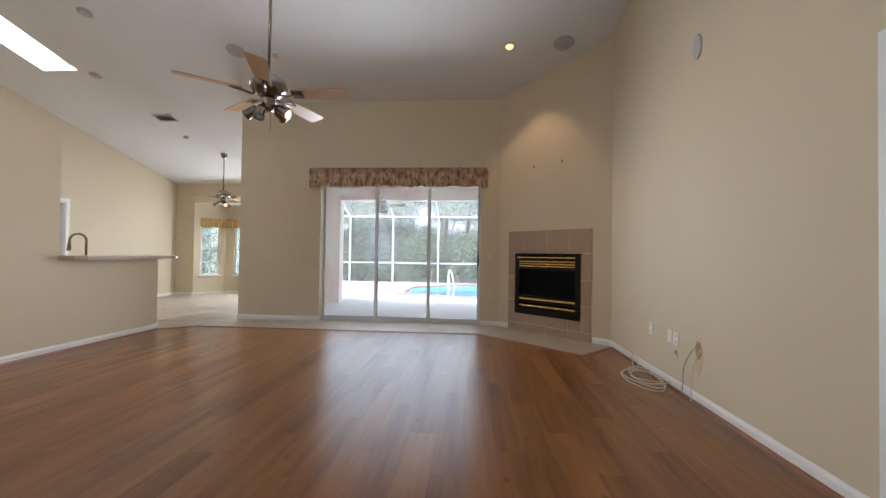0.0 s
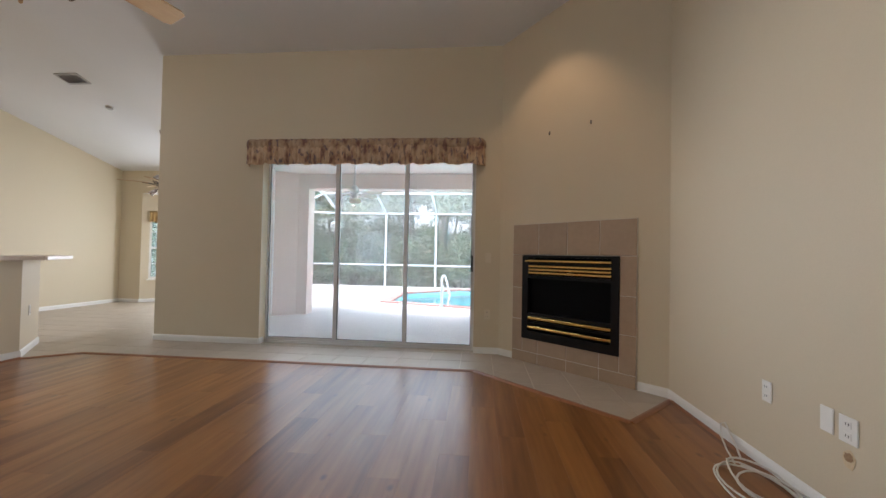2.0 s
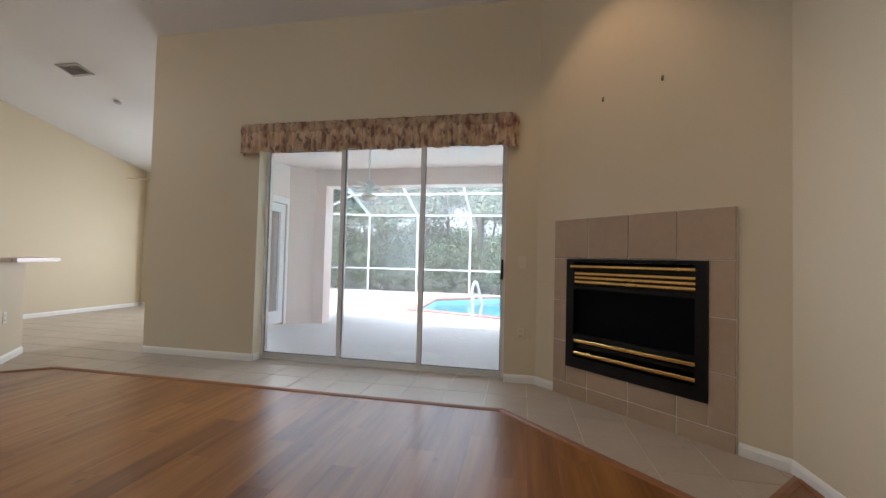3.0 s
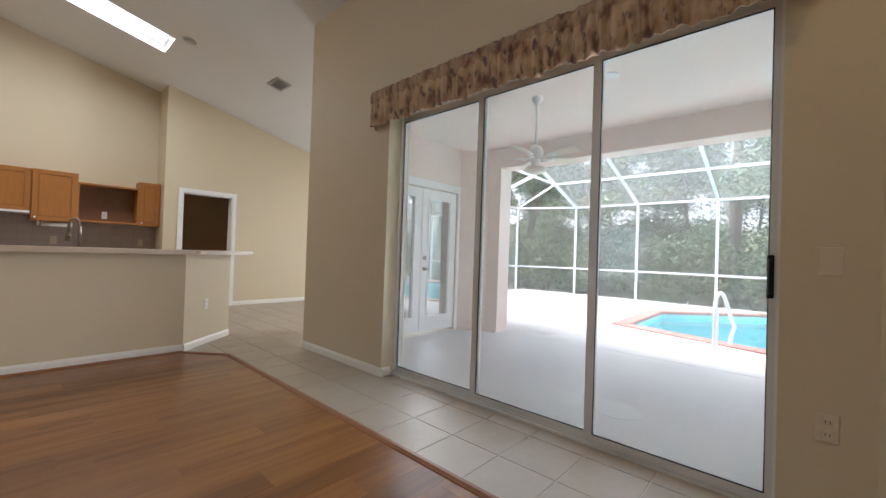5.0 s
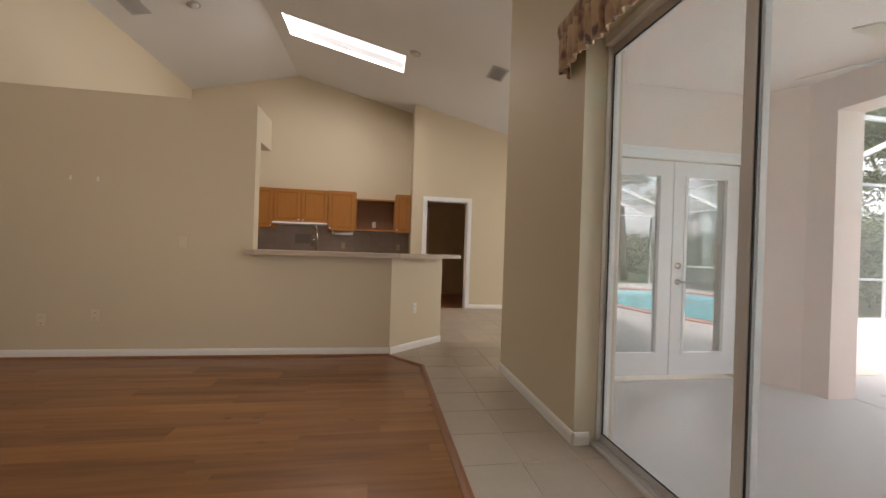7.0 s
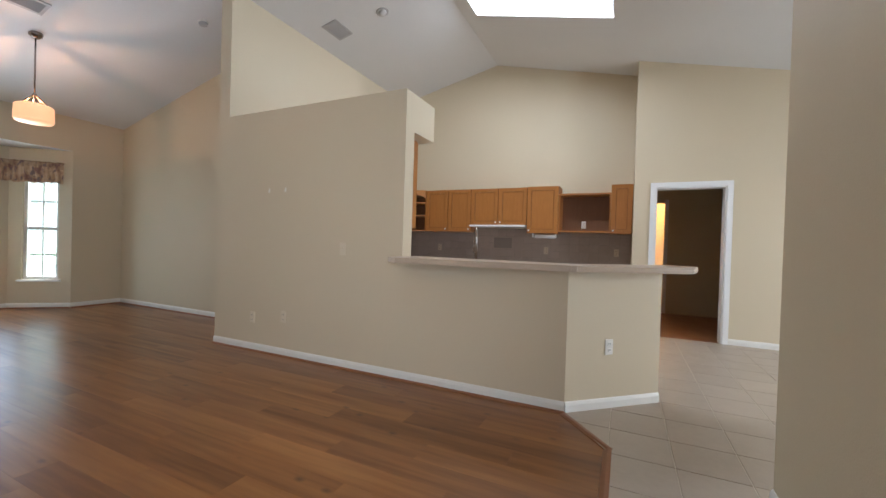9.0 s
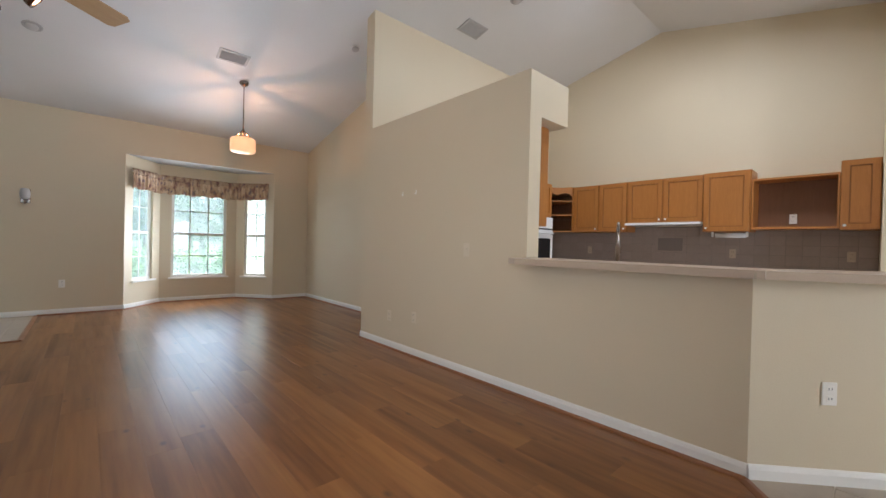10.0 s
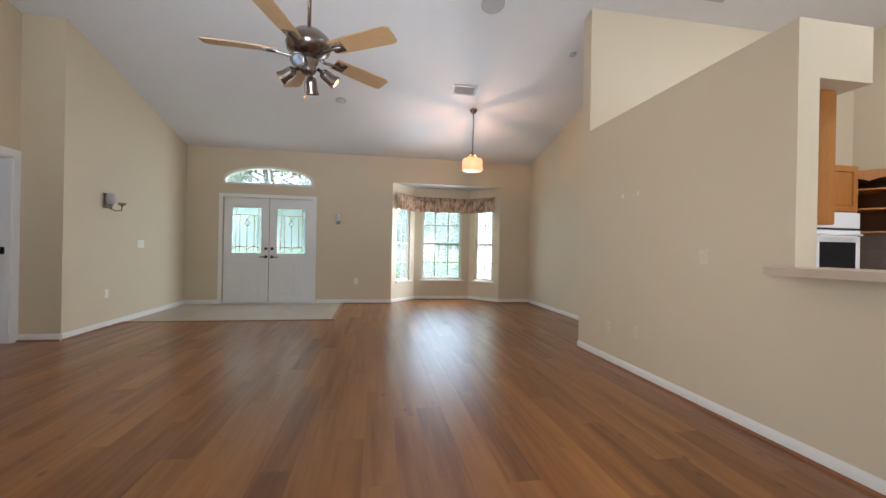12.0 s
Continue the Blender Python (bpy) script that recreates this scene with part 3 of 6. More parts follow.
def ruffle(name, path, z1, z0, depth, label, material, group=""):
    """A gathered valance that follows a path of points, with wavy lower hem."""
    ob = thing(name, label, "valance", pose(0, 0, 0), group)
    bm = bmesh.new()
    pts = [Vector((*p, 0)) for p in path]
    total = sum((b - a).length for a, b in zip(pts, pts[1:]))
    n = int(total / 0.009)
    cols, sides = [], []
    for i in range(n + 1):
        s = total * i / n
        rest = s
        for a, b in zip(pts, pts[1:]):
            seg = (b - a).length
            if rest <= seg + 1e-6:
                break
            rest -= seg
        d = (b - a).normalized()
        base, side = a + d * min(rest, seg), Vector((d.y, -d.x, 0))
        col = []
        for k in range(9):
            f = k / 8
            wave = math.sin(s * 95 + 4.0 * noise.noise((s * 5, 0, 3))) * (0.005 + 0.010 * min(1, f * 1.3)) + 0.018 * noise.noise((s * 11, f * 1.2, 1))
            hem = (0.010 * math.sin(s * 21 + 3 * noise.noise((s * 2, 5, 0))) + 0.011 * abs(math.sin(s * 27))) * f + 0.012 * noise.noise((s * 9, 2, 2)) * f
            puff = 0.012 * math.sin(math.pi * min(1, f * 1.1))
            col.append(bm.verts.new(base + side * (depth * (0.85 if k < 1 else 1) + wave + puff) + Vector((0, 0, z1 + (z0 - z1) * f + hem + (0.008 * noise.noise((s * 14, 1, 1)) if k == 0 else 0)))))
        cols.append(col)
        sides.append(side)
    for a, b in zip(cols, cols[1:]):
        for k in range(8):
            bm.faces.new((a[k], a[k + 1], b[k + 1], b[k])).smooth = True
    head = bmesh.new()
    rows_ = [[head.verts.new(Vector(c[0].co) + Vector((0, 0, dz)) + (sides[n_] * off)) for n_, c in enumerate(cols)] for dz, off in ((0.012, 0.004), (-0.02, 0.022), (-0.06, 0.024), (-0.095, 0.012))]
    for a, b in zip(rows_, rows_[1:]):
        for k in range(len(a) - 1):
            head.faces.new((a[k], b[k], b[k + 1], a[k + 1])).smooth = True
    for nm, mesh, mt in (("cloth", bm, material), ("heading", head, HEADING if material == FLORAL else material)):
        cloth = part(nm, mesh, mt, ob)
        mod = cloth.modifiers.new("thickness", "SOLIDIFY")
        mod.thickness, mod.offset = 0.006, 0
    bm = bmesh.new()
    for a, b in zip(pts, pts[1:]):
        d = (b - a).normalized()
        side = Vector((d.y, -d.x, 0)) * (depth * 0.8)
        tube(bm, [a + side + Vector((0, 0, z1 - 0.03)), b + side + Vector((0, 0, z1 - 0.03))], 0.012, 6)
    part("curtain_rod", bm, TRIM, ob, "white curtain rod")
    return ob


ruffle("slider_valance", [(-2.70, NORTH), (-2.68, NORTH - 0.075), (0.17, NORTH - 0.075), (0.19, NORTH)], 2.54, 2.235, 0.03, "floral brown and cream gathered valance over the sliding doors", FLORAL)
ruffle("bay_valance", [(-2.56, -2.24), (-3.04, -2.74), (-4.24, -2.74), (-4.72, -2.24)], 2.25, 1.93, 0.05, "floral brown gathered valance in the bay", FLORAL)
ruffle("nook_valance", [(-7.18, 9.84), (-6.76, 10.23), (-5.16, 10.23), (-4.74, 9.84)], 2.02, 1.78, 0.05, "gold gathered valance in the nook bay", GOLDCLOTH)

def shoe(p, q, gaps=()):
    """A stained quarter-round strip at the foot of a baseboard, along the room side of p to q."""
    p, q = Vector((*p, 0)), Vector((*q, 0))
    d = (q - p).normalized()
    out = Vector((d.y, -d.x, 0))
    length = (q - p).length
    bm = bmesh.new()
    at = 0.0
    for a, b in (*gaps, (length, length)):
        if a > at + 0.01:
            prof = [(0.0142, 0.0)] + [(0.0142 + 0.017 * math.cos(radians(t)), 0.019 * math.sin(radians(t))) for t in (0, 30, 60, 90)]
            e = [[bm.verts.new(p + d * u + out * o + Vector((0, 0, z))) for o, z in prof] for u in (at, a)]
            for i in range(5):
                j = (i + 1) % 5
                bm.faces.new((e[0][i], e[0][j], e[1][j], e[1][i]))
            bm.faces.new(e[0])
            bm.faces.new(e[1][::-1])
        at = b
    return structure("trim_quarter_round", bm, REDUCER, "reddish brown wooden quarter-round along the baseboard", "trim")


# ---- baseboards ----
baseboard((EAST, 5.16), (EAST, 0.75), [(3.32, 4.41)])
baseboard((FOYER, 0.75), (FOYER, SOUTH))
baseboard((EAST, 0.75), (FOYER, 0.75))
baseboard(DIAG_A.xy, DIAG_B.xy, [(0.21, 1.59)])
baseboard((0.13, NORTH), (0.425, NORTH))
baseboard((PIER, NORTH), (-2.553, NORTH))
baseboard((-2.553, NORTH), (-2.553, NORTH + 0.095))
baseboard((PIER, NOOK_N), (PIER, NORTH), [(1.0, 2.56)])
baseboard((-4.782, SOUTH), (DINING, SOUTH))
baseboard((-1.03, SOUTH), (-2.50, SOUTH))
baseboard((FOYER, SOUTH), (0.77, SOUTH))
baseboard((DINING, SOUTH), (DINING, 1.59))
baseboard((DINING, 1.59), (BAR, 1.59))
baseboard((BAR, 1.59), (BAR, BAR_END))
baseboard((BAR, BAR_END), BAR_TIP)
baseboard((DOORWALL, 6.98), (DOORWALL, NOOK_N))
baseboard((DOORWALL, NOOK_N), (-7.26, NOOK_N))
baseboard((-4.66, NOOK_N), (PIER, NOOK_N))

shoe((EAST, 5.08), (EAST, 0.75), [(3.24, 4.33)])
shoe((FOYER, 0.75), (FOYER, -0.36))
shoe((EAST, 0.75), (FOYER, 0.75))
shoe((-1.55, SOUTH), (-2.50, SOUTH))
shoe((-2.50, SOUTH), (-3.02, SOUTH - 0.6))
shoe((-3.02, SOUTH - 0.6), (-4.262, SOUTH - 0.6))
shoe((-4.262, SOUTH - 0.6), (-4.782, SOUTH))
shoe((-4.782, SOUTH), (DINING, SOUTH))
shoe((DINING, SOUTH), (DINING, 1.59))
shoe((DINING, 1.59), (BAR, 1.59))
shoe((BAR, 1.59), (BAR, BAR_END))

# ---- floors ----
bm = box_bm(-11.6, 4.7, SOUTH - 0.85, 6.655, -0.25, -0.012)
quad_box(bm, -10.3, LANAI_W, 6.655, 10.4, -0.25, -0.012)
structure("floor", bm, GROUT, "grouted floor slab", "floor")


# ---- sliding doors ----
def sliding_door():
    ob = tagged(thing("door_1", "three-panel aluminium sliding glass doors to the lanai", "sliding door", pose(0, NORTH + 0.15, 0)), kind="structure")
    bm = bmesh.new()
    quad_box(bm, -2.553, 0.13, -0.045, 0.07, -0.02, 0.022)
    for y in (-0.018, 0.004, 0.028):
        quad_box(bm, -2.553, 0.13, y - 0.004, y + 0.004, 0.022, 0.034)
    part("track", bm, ALU, ob, "grooved aluminium floor track")
    bm = bmesh.new()
    quad_box(bm, -2.553, -2.546, -0.010, 0.07, 0.022, 2.42)
    quad_box(bm, 0.114, 0.13, -0.034, 0.07, 0.022, 2.42)
    quad_box(bm, -2.546, 0.114, -0.034, 0.07, 2.37, 2.42)
    part("frame", bm, TRIM, ob, "white painted frame")
    for i, (x0, x1, y) in enumerate(((-2.546, -1.60, 0.028), (-1.655, -0.71, 0.004), (-0.757, 0.114, -0.018))):
        w = 0.010 if i == 0 else 0.048
        panel = part("panel", box_bm(x0, x0 + w, y - 0.014, y + 0.014, 0.034, 2.37), ALU, ob)
        v = 0.026 if i == 2 else 0.045
        bm = box_bm(x1 - v, x1, y - 0.014, y + 0.014, 0.034, 2.37)
        quad_box(bm, x0 + w, x1 - v, y - 0.014, y + 0.014, 0.034, 0.07)
        quad_box(bm, x0 + w, x1 - v, y - 0.014, y + 0.014, 2.32, 2.37)
        part("rail", bm, ALU, panel)
        g = part("pane", box_bm(x0 + w, x1 - v, y - 0.003, y + 0.003, 0.07, 2.32), SLIDER_GLASS, panel)
        g.visible_shadow = False
        bm = bmesh.new()
        for u0, u1, z0, z1 in ((x0 + w, x0 + w + 0.005, 0.07, 2.32), (x1 - v - 0.005, x1 - v, 0.07, 2.32), (x0 + w + 0.005, x1 - v - 0.005, 0.07, 0.076), (x0 + w + 0.005, x1 - v - 0.005, 2.314, 2.32)):
            quad_box(bm, u0, u1, y - 0.010, y - 0.0032, z0, z1)
        part("gasket", bm, SLOT, panel, "black rubber gasket")
        if i == 2:
            bm = soft_box(x1 - 0.034, x1 - 0.008, y - 0.02, y - 0.0142, 0.965, 1.165, 0.003, 1)
            tube(bm, [(x1 - 0.021, y - 0.018, 1.14), (x1 - 0.021, y - 0.045, 1.14), (x1 - 0.021, y - 0.055, 1.12), (x1 - 0.021, y - 0.055, 1.01), (x1 - 0.021, y - 0.045, 0.99), (x1 - 0.021, y - 0.018, 0.99)], 0.008)
            part("handle", bm, BLACK, panel, "black pull handle")
    return ob


sliding_door()


def casing(bm, a0, a1, head, w=0.065, t=0.018, along="x", at=0.0, side=-1):
    """Trim round an opening a0..a1, standing on the wall face at."""
    lo, hi = sorted((at, at + side * t))
    for u0, u1, z0, z1 in ((a0 - w, a0, 0, head + w), (a1, a1 + w, 0, head + w), (a0, a1, head, head + w)):
        if along == "x":
            quad_box(bm, u0, u1, lo, hi, z0, z1)
        else:
            quad_box(bm, lo, hi, u0, u1, z0, z1)
    return bm


def front_doors():
    ob = tagged(thing("door_2", "closed white double front doors with leaded glass", "front door", pose(-0.125, SOUTH, 0)), kind="structure")
    part("door_frame", casing(bmesh.new(), -0.825, 0.825, 2.05, side=1), DOORW, ob)
    # shade of the gap between the leaves, drawn as a dark strip
    part("leaf_gap_shade", box_bm(-0.004, 0.004, -0.0555, -0.053, 0.032, 2.045), SLOT, ob, "dark strip drawn as the shade in the gap between the leaves")
    part("threshold", box_bm(-0.825, 0.825, -0.19, 0.03, 0.0, 0.03), ALU, ob)
    for s in (-1, 1):
        x0, x1 = (0.001, 0.82) if s > 0 else (-0.82, -0.001)
        c = (x0 + x1) / 2
        g0, g1 = c - 0.265, c + 0.265
        bm = bmesh.new()
        quad_box(bm, x0, g0, -0.10, -0.055, 0.032, 2.045)
        quad_box(bm, g1, x1, -0.10, -0.055, 0.032, 2.045)
        quad_box(bm, g0, g1, -0.10, -0.055, 0.032, 0.98)
        quad_box(bm, g0, g1, -0.10, -0.055, 1.86, 2.045)
        leaf = part("leaf", bm, DOORW, ob)
        bm = bmesh.new()
        for u0, u1, z0, z1 in ((g0 - 0.025, g0, 0.955, 1.885), (g1, g1 + 0.025, 0.955, 1.885), (g0, g1, 0.955, 0.98), (g0, g1, 1.86, 1.885)):
            quad_box(bm, u0, u1, -0.055, -0.043, z0, z1)
        part("glass_frame", bm, DOORW, leaf)
        for u0, u1 in ((g0 + 0.0, c - 0.03), (c + 0.03, g1)):
            bm = soft_box(u0, u1, -0.058, -0.043, 0.16, 0.80, 0.010, 1)
            part("panel", bm, DOORW, leaf)
            bm = soft_box(u0 + 0.045, u1 - 0.045, -0.05, -0.031, 0.205, 0.755, 0.010, 1)
            part("panel", bm, DOORW, leaf)
        g = part("pane", box_bm(g0, g1, -0.08, -0.074, 0.98, 1.86), LEADED, leaf, "bevelled leaded glass")
        g.visible_shadow = False
        bm = bmesh.new()
        lines = [(c - 0.2, 0.98, c - 0.2, 1.86), (c + 0.2, 0.98, c + 0.2, 1.86), (g0, 1.72, g1, 1.72), (g0, 1.10, g1, 1.10), (c - 0.13, 1.72, c - 0.13, 0.98), (c + 0.13, 1.72, c + 0.13, 0.98),
                 (c - 0.06, 1.72, c + 0.05, 1.55), (c + 0.06, 1.72, c - 0.05, 1.55), (c - 0.05, 1.55, c, 1.50), (c + 0.05, 1.55, c, 1.50), (c, 1.50, c, 0.98)]
        for xa, za, xb, zb in lines:
            tube(bm, [(xa, -0.072, za), (xb, -0.072, zb)], 0.005, 6)
        arc = [(g0 + 0.53 * k / 16, -0.072, 1.04 + 0.07 * abs(math.sin(math.pi * k / 8))) for k in range(17)]
        tube(bm, arc, 0.006, 6)
        part("leading", bm, BRASS, leaf, "brass leading lines")
        hx = x0 + 0.055 if s > 0 else x1 - 0.055
        bm = lathe(bmesh.new(), [(0.03, 0), (0.03, 0.012), (0.018, 0.02), (0.0, 0.021)], 14, pose(hx, -0.055, 1.07, -90))
        part("deadbolt", bm, BLACK, leaf)
        bm = lathe(bmesh.new(), [(0.03, 0), (0.03, 0.012), (0.012, 0.02), (0.012, 0.05), (0.0, 0.051)], 14, pose(hx, -0.055, 0.91, -90))
        tube(bm, [(hx, -0.01, 0.91), (hx + s * 0.05, -0.008, 0.91), (hx + s * 0.11, -0.012, 0.902)], 0.009)
        part("lever_handle", bm, BLACK, leaf, "dark bronze lever handle")
    return ob


front_doors()


def transom():
    """The arched light over the front doors, set in the wall's opening."""
    ob = tagged(thing("window_1", "arched transom window with radiating muntins", "window", pose(-0.125, SOUTH, 2.30)), kind="structure")
    half, rise = 0.825, 0.36
    edge = [(half * math.cos(math.pi * k / 24), 0.10 + (rise - 0.10) * math.sin(math.pi * k / 24)) for k in range(25)]
    bm = bmesh.new()
    for (xa, za), (xb, zb) in zip(edge, edge[1:]):
        a = [bm.verts.new(v) for v in ((xa, 0.004, za), (xb, 0.004, zb), (xb * 0.96, 0.004, zb - 0.035), (xa * 0.96, 0.004, za - 0.035))]
        b = [bm.verts.new(v) for v in ((xa, -0.12, za), (xb, -0.12, zb), (xb * 0.96, -0.12, zb - 0.035), (xa * 0.96, -0.12, za - 0.035))]
        for i in range(4):
            j = (i + 1) % 4
            bm.faces.new((a[i], a[j], b[j], b[i]))
        bm.faces.new(a)
        bm.faces.new(b[::-1])
    quad_box(bm, -half, half, -0.12, 0.004, -0.0, 0.03)
    quad_box(bm, -half, -half * 0.96, -0.12, 0.004, 0.03, 0.10)
    quad_box(bm, half * 0.96, half, -0.12, 0.004, 0.03, 0.10)
    part("window_frame", bm, TRIM, ob)
    for ang in (22, 90, 158):
        a = radians(ang)
        L = 0.74 if ang != 90 else 0.33
        part("muntin", tube(bmesh.new(), [(0, -0.06, 0.03), (L * math.cos(a), -0.06, 0.03 + min(0.30, L * math.sin(a)))], 0.011, 6), TRIM, ob)
    bm = bmesh.new()
    ring = [bm.verts.new((x * 0.97, -0.07, z - 0.02)) for x, z in edge] + [bm.verts.new((-half * 0.97, -0.07, 0.02)), bm.verts.new((half * 0.97, -0.07, 0.02))]
    bm.faces.new(ring)
    g = part("pane", bm, GLASS, ob)
    g.visible_shadow = False
    # wall between the straight opening and the arch
    bm = bmesh.new()
    for y0, y1 in ((-0.2, 0.0),):
        for (xa, za), (xb, zb) in zip(edge, edge[1:]):
            a = [bm.verts.new(v) for v in ((xa, y1, za), (xb, y1, zb), (xb, y1, 0.42), (xa, y1, 0.42))]
            b = [bm.verts.new(v) for v in ((xa, y0, za), (xb, y0, zb), (xb, y0, 0.42), (xa, y0, 0.42))]
            for i in range(4):
                j = (i + 1) % 4
                bm.faces.new((a[i], a[j], b[j], b[i]))
            bm.faces.new(a)
            bm.faces.new(b[::-1])
    part("arch_infill", bm, WALL, ob, "cream painted wall above the arch")
    return ob


transom()

# ---- ground ----
bm = bmesh.new()
for x0, x1, y0, y1 in ((-300, 300, -300, 9.8), (-300, -2.5, 9.8, 15.9), (5.7, 300, 9.8, 15.9), (-300, 300, 15.9, 300)):
    bm.faces.new([bm.verts.new((x, y, -0.26)) for x, y in ((x0, y0), (x1, y0), (x1, y1), (x0, y1))])
structure("ground", bm, GRASS, "green lawn and woodland floor", "ground")

# ---- doorways ----
east_door = tagged(thing("door_3", "white cased doorway with an open door leaf", "doorway", pose(EAST, 0, 0)), kind="structure")
part("door_casing", casing(bmesh.new(), 0.835, 1.755, 2.05, w=0.083, along="y", side=-1), DOORW, east_door)
bm = box_bm(0.0, 0.15, 1.735, 1.755, 0, 2.05)
quad_box(bm, 0.0, 0.15, 0.83, 0.85, 0, 2.05)
quad_box(bm, 0.0, 0.15, 0.85, 1.735, 2.03, 2.05)
part("door_jamb", bm, DOORW, east_door)
part("strike_plate", box_bm(0.05, 0.09, 0.85, 0.853, 0.98, 1.06), BLACK, east_door, "dark metal strike plate")
part("door_leaf", soft_box(0.17, 1.05, 1.80, 1.84, 0.01, 2.03, 0.004, 1), DOORW, east_door)

hall_door = tagged(thing("door_4", "white cased doorway standing open to a dim room", "doorway", pose(DOORWALL, 0, 0)), kind="structure")
part("door_casing", casing(bmesh.new(), 6.10, 6.91, 2.05, along="y", side=1), DOORW, hall_door)
bm = box_bm(-0.15, 0.0, 6.89, 6.91, 0, 2.05)
quad_box(bm, -0.15, 0.0, 6.10, 6.12, 0, 2.05)
quad_box(bm, -0.15, 0.0, 6.12, 6.89, 2.03, 2.05)
part("door_jamb", bm, DOORW, hall_door)
part("inner_casing", box_bm(-2.44, -2.422, 6.412, 6.47, 0, 2.16), DOORW, hall_door)
lamp("passage_lamp", "POINT", 6.5, (1.0, 0.48, 0.14), pose(-10.95, 6.35, 2.45), radius=0.08)

nook_doors = tagged(thing("door_5", "white double glazed doors between nook and lanai", "glazed door", pose(LANAI_W, 0, 0)), kind="structure")
bm = casing(bmesh.new(), 7.23, 8.65, 2.03, w=0.07, along="y", side=1)
quad_box(bm, 0.0, 0.03, 7.14, 8.74, 2.10, 2.13)
part("door_casing", bm, DOORW, nook_doors)
for s, y0 in ((-1, 7.235), (1, 7.945)):
    y1 = y0 + 0.70
    bm = bmesh.new()
    for a0, a1, z0, z1 in ((y0, y0 + 0.14, 0.03, 2.02), (y1 - 0.14, y1, 0.03, 2.02), (y0 + 0.14, y1 - 0.14, 0.03, 0.24), (y0 + 0.14, y1 - 0.14, 1.88, 2.02)):
        quad_box(bm, -0.06, -0.015, a0, a1, z0, z1)
    leaf = part("leaf", bm, DOORW, nook_doors)
    bm = bmesh.new()
    for a0, a1, z0, z1 in ((y0 + 0.115, y0 + 0.14, 0.215, 1.905), (y1 - 0.14, y1 - 0.115, 0.215, 1.905), (y0 + 0.14, y1 - 0.14, 0.215, 0.24), (y0 + 0.14, y1 - 0.14, 1.88, 1.905)):
        quad_box(bm, -0.015, -0.003, a0, a1, z0, z1)
    part("glass_frame", bm, DOORW, leaf)
    g = part("pane", box_bm(-0.042, -0.036, y0 + 0.14, y1 - 0.14, 0.24, 1.88), MIRRORY, leaf)
    g.visible_shadow = False
    if s > 0:
        hy = y0 + 0.06
        part("deadbolt", lathe(bmesh.new(), [(0.03, 0), (0.03, 0.012), (0.016, 0.02), (0, 0.021)], 14, pose(-0.015, hy, 1.05, 0, 90)), NICKEL, leaf)
        bm = lathe(bmesh.new(), [(0.028, 0), (0.028, 0.01), (0.012, 0.016), (0.012, 0.05), (0, 0.051)], 14, pose(-0.015, hy, 0.90, 0, 90))
        tube(bm, [(0.03, hy, 0.90), (0.035, hy + 0.05, 0.90), (0.03, hy + 0.11, 0.897)], 0.009)
        part("lever_handle", bm, NICKEL, leaf)


# ---- fireplace ----
u = (DIAG_B - DIAG_A).normalized()
FIRE = Matrix.Translation(DIAG_A) @ Matrix.Rotation(math.atan2(u.y, u.x), 4, "Z")
fire = thing("fireplace", "black gas fireplace with brass louvres in a taupe tile surround", "fireplace", FIRE)
tile_mesh = {}


def surround_tile(x0, x1, z0, z1):
    key = (round(x1 - x0, 3), round(z1 - z0, 3))
    if key not in tile_mesh:
        bm = soft_box(0, key[0], -0.022, 0.0, 0, key[1], 0.003, 1)
        tile_mesh[key] = mesh_of("tile", bm, FIRETILE)
    ob = new("tile", tile_mesh[key])
    ob.parent = fire
    ob.location = (x0, 0, z0)


xs, zs = [0.215, 0.553, 0.896, 1.239, 1.582], [0.002, 0.175, 0.515, 0.855, 1.185, 1.525]
for i in range(4):
    surround_tile(xs[i] + 0.003, xs[i + 1] - 0.003, 1.188, 1.522)
    surround_tile(xs[i] + 0.003, xs[i + 1] - 0.003, 0.002, 0.118)
    if i in (1, 2):
        surround_tile(xs[i] + 0.003, xs[i + 1] - 0.003, 0.124, 0.268)
for z0, z1 in ((0.124, 0.468), (0.474, 0.818), (0.824, 1.182)):
    surround_tile(0.218, 0.352, z0, z1)
    surround_tile(1.432, 1.579, z0, z1)
surround_tile(0.358, 0.550, 0.124, 0.268)
surround_tile(1.242, 1.426, 0.124, 0.268)
part("grout_bed", box_bm(0.215, 1.582, -0.016, 0.001, 0.002, 0.262), GROUT, fire)
bm = box_bm(0.215, 0.355, -0.016, 0.001, 0.262, 1.525)
quad_box(bm, 1.43, 1.582, -0.016, 0.001, 0.262, 1.525)
quad_box(bm, 0.355, 1.43, -0.016, 0.001, 1.18, 1.525)
part("grout_bed", bm, GROUT, fire)
bm = bmesh.new()
for x0, x1, z0, z1 in ((0.355, 0.43, 0.268, 1.182), (1.355, 1.43, 0.268, 1.182), (0.43, 1.355, 0.268, 0.36), (0.43, 1.355, 1.155, 1.182), (0.43, 1.355, 0.52, 0.55), (0.43, 1.355, 0.93, 0.96)):
    quad_box(bm, x0, x1, -0.034, 0.10, z0, z1)
part("surround_frame", bm, BLACK, fire, "black steel frame")
bm = box_bm(0.34, 1.44, 0.10, 0.14, 0.268, 1.186)
quad_box(bm, 0.43, 1.355, 0.02, 0.03, 0.55, 0.93)
part("firebox", bm, SOOT, fire, "black glass firebox")
for z in (1.12, 1.062, 1.027, 0.992):
    part("louvre", soft_box(0.40 if z > 1.1 else 0.445, 1.365, -0.05, -0.02, z - 0.011, z + 0.011, 0.005, 2), BRASS, fire, "polished brass louvre")
